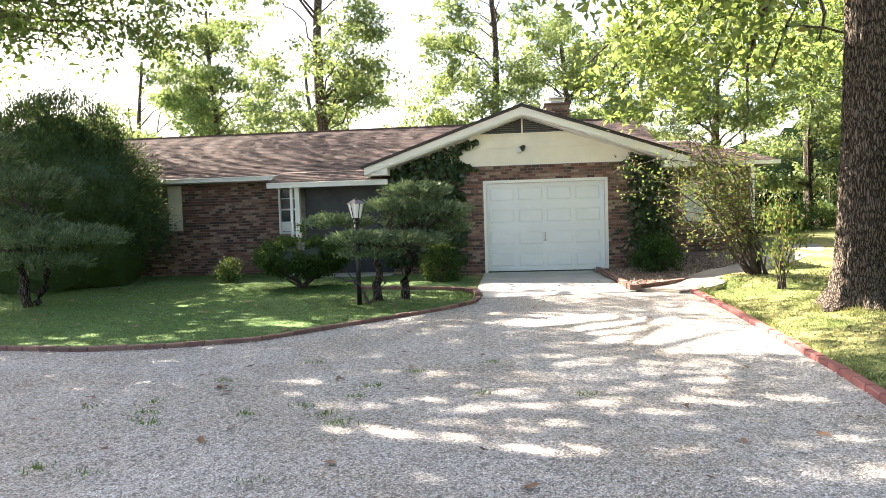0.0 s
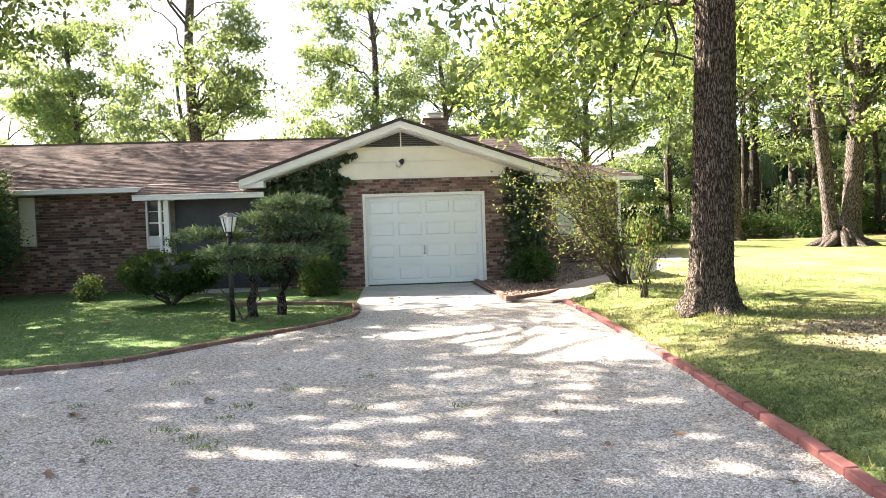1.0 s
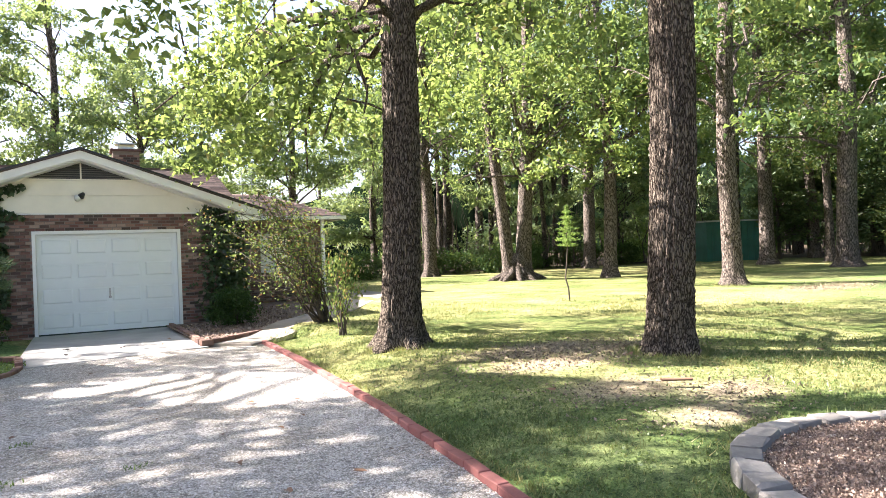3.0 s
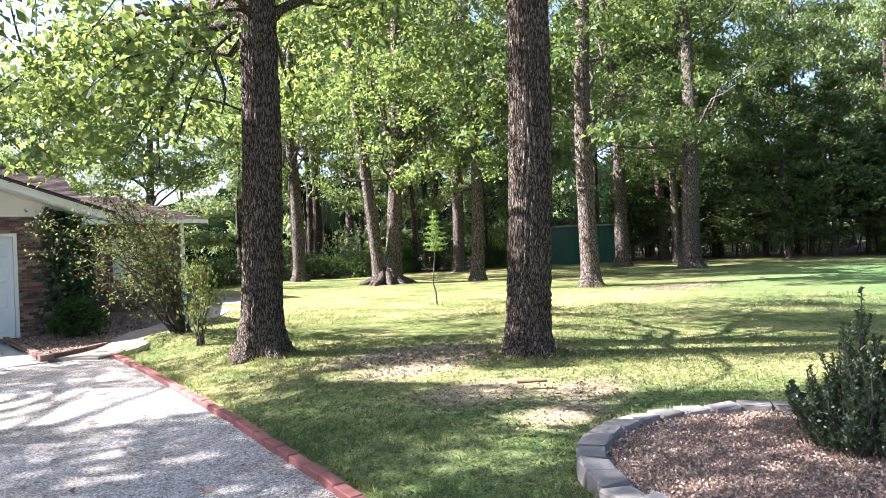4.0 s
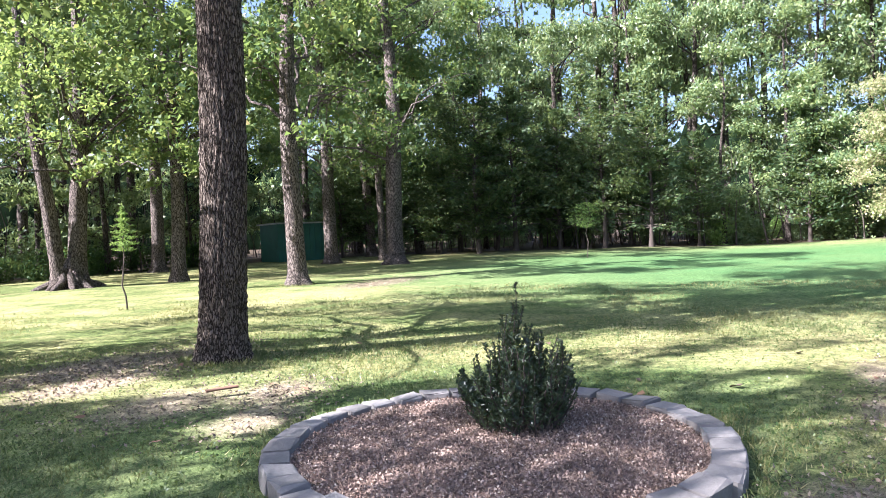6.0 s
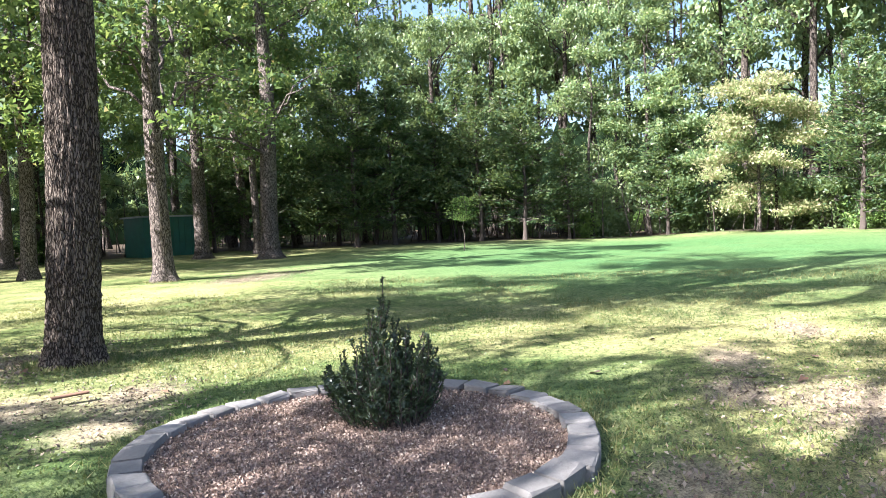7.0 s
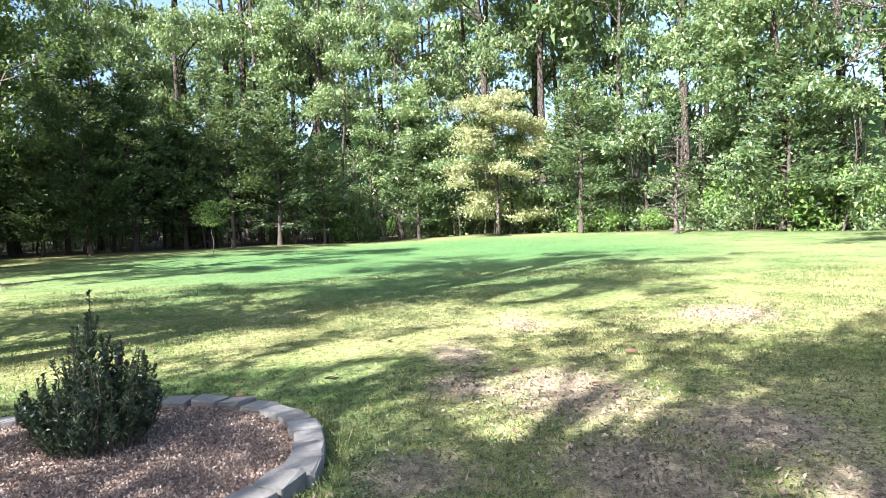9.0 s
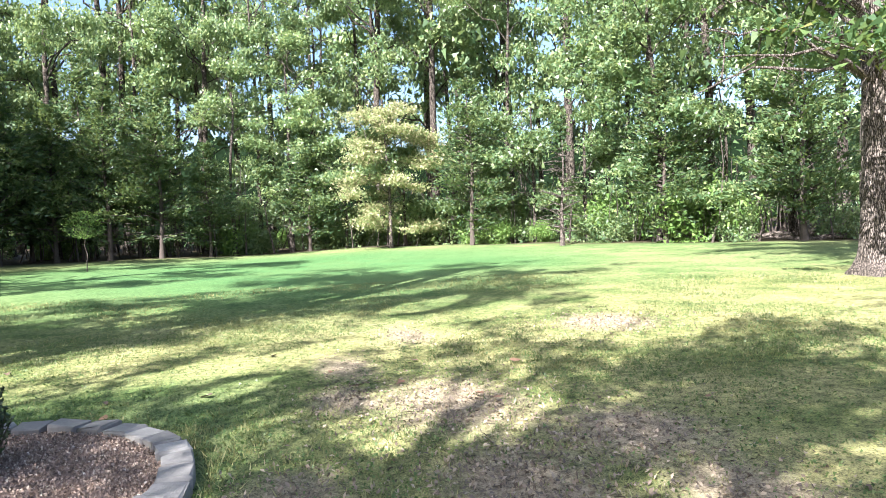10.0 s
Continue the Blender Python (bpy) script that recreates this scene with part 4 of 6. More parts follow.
def make_lamp_post():
    t = thing("lamp_post", (-1.66, 11.1, 0.0), "black garden lamp post with frosted tapered lantern", "lamp post")
    bm = bmesh.new()
    bmesh.ops.create_cone(bm, cap_ends=True, segments=14, radius1=0.038, radius2=0.036, depth=1.36, matrix=pose(0, 0, 0.68))
    bmesh.ops.create_cone(bm, cap_ends=True, segments=14, radius1=0.055, radius2=0.04, depth=0.06, matrix=pose(0, 0, 1.30))
    part("post", bm, M_BLACK, t, "", True)
    bm = bmesh.new()
    bmesh.ops.create_cone(bm, cap_ends=True, segments=6, radius1=0.075, radius2=0.135, depth=0.22, matrix=pose(0, 0, 1.47))
    la = part("lantern", bm, M_FROST, t, "frosted white lantern glass")
    for i in range(6):
        a = i * math.pi / 3
        v, f = tube_np([(0.077 * math.cos(a), 0.077 * math.sin(a), 1.36), (0.138 * math.cos(a), 0.138 * math.sin(a), 1.58)], [0.007, 0.007], 5)
        part("glazing_bar", mesh_np("glazing_bar", v, f, M_BLACK), M_BLACK, la)
    bm = bmesh.new()
    bmesh.ops.create_cone(bm, cap_ends=True, segments=6, radius1=0.165, radius2=0.06, depth=0.055, matrix=pose(0, 0, 1.605))
    bmesh.ops.create_cone(bm, cap_ends=True, segments=10, radius1=0.05, radius2=0.012, depth=0.05, matrix=pose(0, 0, 1.65))
    part("lantern_cap", bm, M_BLACK, t)


def make_antenna():
    t = thing("roof_antenna", (6.55, 21.4, 3.2), "thin metal aerial frame on the wing roof", "antenna", rz=-20)
    for x in (-0.14, 0.14):
        v, f = tube_np([(x, 0, -0.3), (x, 0, 0.85)], [0.012, 0.01], 6)
        part("mast", mesh_np("mast", v, f, M_STEEL), M_STEEL, t)
    for z in (0.45, 0.62, 0.8):
        v, f = tube_np([(-0.3, 0, z), (0.3, 0, z)], [0.008, 0.008], 6)
        part("rod", mesh_np("rod", v, f, M_STEEL), M_STEEL, t)


def make_shed():
    t = thing("shed", (32.2, 22.6, 0.30), "dark green metal garden shed among the trees", "shed", rz=-30)
    part("wall", boxes((-1.45, 1.45, 0, 2.4, 0, 2.1)), M_SHED, t)
    for i in range(10):
        u = -1.45 + i * 0.31
        part("rib", boxes((u, u + 0.05, -0.03, 0, 0.02, 2.08)), M_SHED, t)
    part("roof", boxes((-1.58, 1.58, -0.15, 2.55, 2.1, 2.18)), M_SHEDROOF, t, "pale grey roof edge")
    part("door", boxes((-1.0, 0.0, -0.045, -0.03, 0.05, 1.95)), M_SHED, t)


# ---- plants ----
# where the sun reaches the ground through gaps in the canopy: x, y, half length along the light, half width
SUN_GAPS = [(6.6, 3.6, 2.5, 0.75), (8.8, 1.8, 1.0, 0.4), (4.9, 5.7, 0.9, 0.5), (4.4, 3.6, 0.45, 0.25), (5.2, 2.7, 0.7, 0.35), (13.0, 16.5, 4.0, 2.6), (14.8, 9.3, 3.5, 1.8), (10.5, 13.0, 2.5, 1.2),
            (7.8, 0.3, 0.9, 0.45), (8.5, -0.9, 0.8, 0.35), (6.8, 0.0, 0.5, 0.25), (5.5, -1.7, 1.15, 0.75), (8.6, -4.9, 1.5, 1.0), (11.4, -7.8, 3.2, 1.7), (15.5, -12.0, 3.0, 1.8),
            (12.2, -3.0, 1.2, 0.5), (10.7, -3.7, 1.0, 0.5), (27.0, -5.5, 3.5, 2.5), (26.5, 4.8, 3.5, 2.0), (19.0, -9.0, 3.0, 1.2), (3.2, -2.6, 0.5, 0.3),
            (2.1, 8.1, 1.7, 0.85), (0.9, 8.8, 0.7, 0.35), (-3.5, 10.4, 2.0, 0.3), (4.9, 9.7, 1.5, 0.5), (17.5, 14.0, 2.5, 1.2), (21.0, 9.5, 3.0, 1.0)]


def shaded(p):
    """Which places in the air do not shade one of the gaps."""
    k = p[:, 2] / math.tan(SUN_EL)
    x, y = p[:, 0] - SUN_DIR.x * k, p[:, 1] - SUN_DIR.y * k
    wob = 0.22 * np.sin(x * 5.1 + 2 * np.sin(y * 3.7)) + 0.18 * np.sin(y * 6.3 + x * 2.9)
    keep = np.ones(len(p), bool)
    for cx, cy, a, b in SUN_GAPS:
        u = (x - cx) * SUN_DIR.x + (y - cy) * SUN_DIR.y
        w = (y - cy) * SUN_DIR.x - (x - cx) * SUN_DIR.y
        keep &= (u / a) ** 2 + (w / b) ** 2 > 1 + wob
    return keep


def crown_clumps(rs, n, centre, radii, lump=0.25, hollow=0.45, floor=None, bough=0.15, boughs=0):
    """Clump centres in an uneven crown."""
    nb = boughs or max(8, n // 7)
    d = rs.randn(nb, 3)
    d /= np.linalg.norm(d, axis=1)[:, None]
    k = rs.uniform(hollow, 1, nb) ** 0.6
    ph = rs.uniform(0, 6.28, 3)
    w = 1 + lump * (np.sin(3 * d[:, 0] + ph[0]) + np.sin(4 * d[:, 1] + ph[1]) + np.sin(3.3 * d[:, 2] + ph[2])) / 2
    b = np.asarray(centre) + d * np.asarray(radii) * (k * w)[:, None]
    size = np.mean(radii) * bough
    p = b[rs.randint(0, nb, n)] + rs.randn(n, 3) * np.array([size, size, size * 0.38])
    if floor is not None:
        p[:, 2] = np.where(p[:, 2] < floor, floor + rs.uniform(0, 1, n), p[:, 2])
    return p


def limb_path(rs, a, b, n=7, sag=0.12):
    a, b = np.asarray(a, float), np.asarray(b, float)
    t = np.linspace(0, 1, n)[:, None]
    ln = np.linalg.norm(b - a)
    p = a + (b - a) * t
    p[:, 2] += np.sin(t[:, 0] * np.pi) * sag * ln
    p[1:-1] += rs.randn(n - 2, 3) * 0.035 * ln
    return p


def resample3(line, m):
    """A path through the given places, m steps from each to the next."""
    line = np.asarray(line, float)
    t = np.linspace(0, len(line) - 1, (len(line) - 1) * m + 1)
    p = np.stack([np.interp(t, np.arange(len(line)), line[:, k]) for k in range(3)], 1)
    p[1:-1] = (p[:-2] + 2 * p[1:-1] + p[2:]) / 4
    return p


def trunk_np(rs, h, r, sides=14, rings=14, flare=1.5, lean=(0, 0), top=0.35, furrow=0.0, bend=0.02):
    z = np.concatenate([np.linspace(-0.25, 0.9, max(5, rings // 3)), np.linspace(0.9, h, rings)[1:]])
    rad = r * (1 - (1 - top) * np.clip(z / h, 0, 1)) * (1 + (flare - 1) * np.exp(-np.maximum(z, 0) / 0.22))
    cx = lean[0] * z / h + bend * h * np.sin(z * 2.2 / h * 3 + rs.uniform(0, 6)) * z / h
    cy = lean[1] * z / h + bend * h * np.sin(z * 1.7 / h * 3 + rs.uniform(0, 6)) * z / h
    th = np.linspace(0, 2 * np.pi, sides, endpoint=False)
    ph, pk = rs.uniform(0, 6.28), rs.randint(4, 7)
    R = rad[:, None] * np.ones(sides)
    butt = np.exp(-np.maximum(z, 0) / 0.3)[:, None]
    R = R * (1 + 0.16 * butt * np.sin(pk * th + ph)[None] + 0.03 * np.sin(2 * th + z[:, None] * 0.7))
    if furrow:
        tw = th[None] * 23 + 2.2 * np.sin(z * 2.1)[:, None] + 1.5 * np.sin(z[:, None] * 5.3 + 3 * th[None])
        cr = np.sin(z[:, None] * 31 + 4 * np.sin(5 * th[None]) + 3 * np.sin(9 * th[None] + z[:, None] * 3))
        R = R + furrow * (np.abs(np.sin(tw / 2)) ** 0.6 - 0.6) + furrow * 0.35 * cr + furrow * 0.25 * rs.randn(*R.shape)
    v = np.stack([cx[:, None] + R * np.cos(th), cy[:, None] + R * np.sin(th), np.repeat(z[:, None], sides, 1)], -1)
    n = len(z)
    i, j = np.meshgrid(np.arange(n - 1), np.arange(sides), indexing="ij")
    k = (j + 1) % sides
    q = np.stack([i * sides + j, i * sides + k, (i + 1) * sides + k, (i + 1) * sides + j], -1).reshape(-1, 4)
    axis = np.stack([cx, cy, z], 1)
    return v.reshape(-1, 3), q, axis, rad


def broadleaf(name, loc, label, seed, h=16.0, r=0.25, centre=None, radii=(3.5, 3.5, 5), clumps=110, per=70, leaf=0.15, spread=0.5, mat=None, bark=None,
              furrow=0.0, sides=12, rings=12, limbs=16, lean=(0, 0), extra=None, group="", hollow=0.45, flat=0.6, floor=None, flare=1.5, rz=0.0, top=0.35, limb_from=None, extra_step=4, tri=False, gaps=False):
    """A deciduous tree: trunk with limbs, and a crown of leaf clumps."""
    rs = np.random.RandomState(seed)
    mat, bark = mat or M_FARLEAF, bark or M_BARK2
    t = thing(name, loc, label, "tree", group, rz)
    tv, tq, axis, rad = trunk_np(rs, h * 0.86, r, sides, rings, flare, lean, top, furrow)
    centre = centre or (0, 0, h * 0.72)
    c = crown_clumps(rs, clumps, centre, radii, 0.25, hollow, floor)
    if extra is not None:
        c = np.concatenate([c, extra])
    items = [(tv, tq)]
    low = c[:, 2].min()
    for g in c[rs.permutation(len(c))[:limbs]] if extra is None else np.concatenate([c[rs.permutation(clumps)[:limbs]], extra[::extra_step]]):
        za = np.clip(g[2] - np.hypot(g[0], g[1]) * 0.55, limb_from or min(low, h * 0.35), h * 0.82)
        a = [np.interp(za, axis[:, 2], axis[:, k]) for k in range(3)]
        ra = np.interp(za, axis[:, 2], rad)
        lp = limb_path(rs, a, g)
        items.append(tube_np(lp, np.linspace(min(ra * 0.45, 0.012 + 0.011 * np.linalg.norm(g - a)), 0.012, len(lp)), 6))
        for _ in range(2):
            s = lp[rs.randint(3, 6)]
            e = s + rs.randn(3) * 0.8
            items.append(tube_np(limb_path(rs, s, e, 4), np.linspace(0.02, 0.006, 4), 4))
    v, q = join_np(items)
    me = mesh_np("trunk", v, q, bark)
    me.polygons.foreach_set("use_smooth", [True] * len(me.polygons))
    part("trunk", me, bark, t)
    n = len(c) * per
    cc = np.repeat(c, per, 0)
    p = cc + rs.randn(n, 3) * np.array([spread, spread, spread * flat]) * np.repeat(rs.uniform(0.5, 1.15, len(c)), per)[:, None]
    if gaps:
        p = p[shaded(p + np.asarray(loc)) | (rs.rand(n) < 0.03)]
    v, q = leaves_np(rs, p, leaf, 0.52, 0.45, 0.5, tri=tri)
    part("crown", mesh_np("crown", v, q, mat), mat, t)
    return t


def cedar(name, loc, label, seed, h=9.0, width=2.2, bare=1.3, tiers=26, per=330, mat=None, leaf=0.17, group="", dead=False):
    """An eastern red cedar: bare stem below, drooping feathery boughs above."""
    rs = np.random.RandomState(seed)
    mat = mat or M_CEDAR
    t = thing(name, loc, label, "tree", group)
    tv, tq, axis, rad = trunk_np(rs, h * 0.97, 0.03 + h * 0.011, 9, 10, 1.3, (rs.uniform(-.2, .2), rs.uniform(-.2, .2)), 0.12)
    items, pts, dirs = [(tv, tq)], [], []
    for i in range(tiers):
        f = (i + rs.uniform(0, 1)) / tiers
        z0 = bare * 0.6 + f * (h - bare * 0.6)
        ln = width * (1 - f) ** 0.75 * (0.55 + 0.6 * min(1, f * 6)) * rs.uniform(0.75, 1.2)
        for a in rs.uniform(0, 6.28, 5):
            d = np.array([math.cos(a), math.sin(a), rs.uniform(-0.1, 0.45)])
            s = np.array([0, 0, z0])
            e = s + d * ln
            lp = limb_path(rs, s, e, 5, 0.04)
            items.append(tube_np(lp, np.linspace(0.025, 0.006, 5), 4))
            if dead and f < 0.72 or (f < 0.12 and rs.rand() < 0.5):
                continue
            m = max(4, int(per / 3.6 * (0.3 + ln / width)))
            tt = rs.uniform(0.25, 1.05, m)
            pp = s + (e - s) * tt[:, None] + rs.randn(m, 3) * 0.085 * width * np.array([1, 1, 0.55]) * (0.4 + tt[:, None])
            pts.append(pp)
            dirs.append(np.repeat((d + np.array([0, 0, 0.25]))[None], m, 0))
    v, q = join_np(items)
    part("trunk", mesh_np("trunk", v, q, M_TWIG if not dead else M_BARK2), M_TWIG, t)
    if pts:
        v, q = leaves_np(rs, np.concatenate(pts), leaf, 0.42, 0.2, 0.5, 0.12, np.concatenate(dirs), tri=True)
        part("crown", mesh_np("crown", v, q, mat), mat, t)
    return t


def shrub(name, loc, label, seed, size=(0.5, 0.5, 0.5), clumps=60, per=45, leaf=0.05, mat=None, stems=9, stem_r=0.015, base=0.0, category="shrub", group="", lump=0.2, hollow=0.6, spread=0.08, flat=0.9, aspect=0.55, upward=0.0, tri=False):
    rs = np.random.RandomState(seed)
    mat = mat or M_BUSH
    t = thing(name, loc, label, category, group)
    c = crown_clumps(rs, clumps, (0, 0, base + size[2]), size, lump, hollow, base + 0.02, 0.03, clumps)
    items = []
    for g in c[rs.permutation(len(c))[:stems]]:
        items.append(tube_np(limb_path(rs, (rs.uniform(-.05, .05), rs.uniform(-.05, .05), -0.03), g, 6, 0.05), np.linspace(stem_r, stem_r * 0.25, 6), 5))
    v, q = join_np(items)
    part("branchwork", mesh_np("branchwork", v, q, M_TWIG), M_TWIG, t)
    p = np.repeat(c, per, 0) + rs.randn(len(c) * per, 3) * spread * np.array([1, 1, flat])
    p[:, 2] = np.maximum(p[:, 2], 0.02)
    dirs = None
    if upward:
        dirs = p - np.array([0, 0, base])
        dirs = dirs / (np.linalg.norm(dirs, axis=1)[:, None] + 1e-6) + np.array([0, 0, upward])
    v, q = leaves_np(rs, p, leaf, aspect, 0.3, 0.4, 0.15, dirs, tri)
    part("foliage", mesh_np("foliage", v, q, mat), mat, t)
    return t


def padded_conifer(name, loc, label, seed, pads, trunk_to, leaf, mat, r=0.1, per=1.0, stem_starts=((0, 0, 0),)):
    """A pruned conifer of flat foliage pads on crooked limbs. pads: x, y, z, rx, ry, rz, sprays."""
    rs = np.random.RandomState(seed)
    t = thing(name, loc, label, "tree")
    items, pts, dirs = [], [], []
    for k, s in enumerate(stem_starts):
        lp = limb_path(rs, s, trunk_to[k], 7, 0.0)
        v, q = tube_np(lp, np.linspace(r * 1.2, r * 0.45, 7), 9, seed, 0.05)
        part("trunk", mesh_np("trunk", v, q, M_SHADEBARK), M_SHADEBARK, t)
    for x, y, z, a, b, c, n in pads:
        s = np.array(trunk_to[rs.randint(len(trunk_to))])
        for _ in range(4):
            e = np.array([x, y, z]) + rs.randn(3) * np.array([a, b, c]) * 0.4
            items.append(tube_np(limb_path(rs, s, e, 6, 0.03), np.linspace(r * 0.42, 0.008, 6), 5))
        n = int(n * per)
        m = max(6, n // 55)
        d = rs.randn(m, 3)
        d /= np.linalg.norm(d, axis=1)[:, None]
        d[:, 2] = np.where(d[:, 2] < -0.3, -d[:, 2] * 0.6, d[:, 2])
        cc = np.array([x, y, z]) + d * np.array([a, b, c]) * (rs.uniform(0.55, 1.0, m) ** 0.5)[:, None]
        k = rs.randint(0, m, n)
        out = d[k] * np.array([1, 1, 0.5]) + np.array([0, 0, 0.45])
        pts.append(cc[k] + rs.randn(n, 3) * np.array([0.07, 0.07, 0.03]) + out * np.array([1, 1, 0.5]) * rs.uniform(0, 0.1, n)[:, None])
        dirs.append(out)
    v, q = join_np(items)
    part("branchwork", mesh_np("branchwork", v, q, M_TWIG), M_TWIG, t, kind="stuff")
    v, q = leaves_np(rs, np.concatenate(pts), leaf, 0.2, 0.2, 0.6, 0.1, np.concatenate(dirs))
    part("foliage", mesh_np("foliage", v, q, mat), mat, t)
    return t


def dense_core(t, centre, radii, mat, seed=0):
    """A solid dark lump added inside a bush to stand in for its dense, dim inside."""
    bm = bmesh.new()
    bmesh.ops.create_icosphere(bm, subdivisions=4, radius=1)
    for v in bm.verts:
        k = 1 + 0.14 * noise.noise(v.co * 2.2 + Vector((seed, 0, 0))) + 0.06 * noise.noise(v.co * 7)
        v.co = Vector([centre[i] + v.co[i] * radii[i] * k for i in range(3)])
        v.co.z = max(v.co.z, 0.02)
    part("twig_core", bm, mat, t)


def at_ground(x, y, dz=0.0):
    return (x, y, float(lawn_z(x, y)) + dz)


def make_near_oaks():
    rs = np.random.RandomState(77)
    # lower boughs of the first oak that hang towards the house and the lawn
    ex = np.concatenate([
        np.stack([-2.4 * rs.uniform(0.2, 1, 50), rs.uniform(-0.5, 4.5, 50), rs.uniform(2.7, 6.5, 50)], 1),
        np.stack([rs.uniform(-3.6, -2.9, 8), rs.uniform(-2.0, -1.2, 8), rs.uniform(3.35, 4.3, 8)], 1),
        np.stack([rs.uniform(0.5, 4.0, 40), rs.uniform(-0.5, 5.0, 40), rs.uniform(3.6, 7.0, 40)], 1)])
    ex[:50, 2] = np.where(ex[:50, 0] < -1.1, 2.7 + (ex[:50, 2] - 2.7) * 0.5, ex[:50, 2])
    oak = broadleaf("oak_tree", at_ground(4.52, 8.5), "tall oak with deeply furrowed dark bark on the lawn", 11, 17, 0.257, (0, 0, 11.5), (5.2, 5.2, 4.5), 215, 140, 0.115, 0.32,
              M_LITOAK, M_BARK, 0.02, 120, 150, 22, (0.39, -0.35), ex, flare=1.68, top=0.55, floor=6.6, limb_from=4.4, extra_step=8, gaps=True)
    # drooping lower boughs
    for k, line in enumerate((((0, 0, 4.75), (-0.22, 0.25, 4.7), (-0.45, 0.5, 4.25), (-0.75, 0.8, 3.6), (-0.87, 0.95, 3.0), (-0.84, 0.98, 2.4)),
                              ((0, 0, 5.2), (0.5, -0.4, 5.35), (1.1, -0.75, 5.3), (1.6, -1.1, 5.0), (2.1, -1.4, 4.6)),
                              ((-0.45, 0.5, 4.25), (-0.3, 0.4, 3.9), (-0.16, 0.38, 3.5), (-0.2, 0.45, 3.2)))):
        v, q = tube_np(resample3(line, 4), np.linspace((0.07, 0.06, 0.04)[k], 0.01, (len(line) - 1) * 4 + 1), 8, k, 0.06)
        part("bough", mesh_np("bough", v, q, M_BARK), M_BARK, oak)
    ex2 = np.stack([rs.uniform(-1.5, 3.5, 46), rs.uniform(-1.0, 5.0, 46), rs.uniform(4.2, 7.0, 46)], 1)
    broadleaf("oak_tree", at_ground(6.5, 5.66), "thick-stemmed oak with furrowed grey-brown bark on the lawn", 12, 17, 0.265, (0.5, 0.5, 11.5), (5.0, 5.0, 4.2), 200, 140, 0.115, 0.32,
              M_LITOAK, M_BARK, 0.022, 120, 150, 20, (0.33, -0.21), ex2, flare=1.4, top=0.6, floor=6.8, limb_from=4.6, extra_step=8, gaps=True)


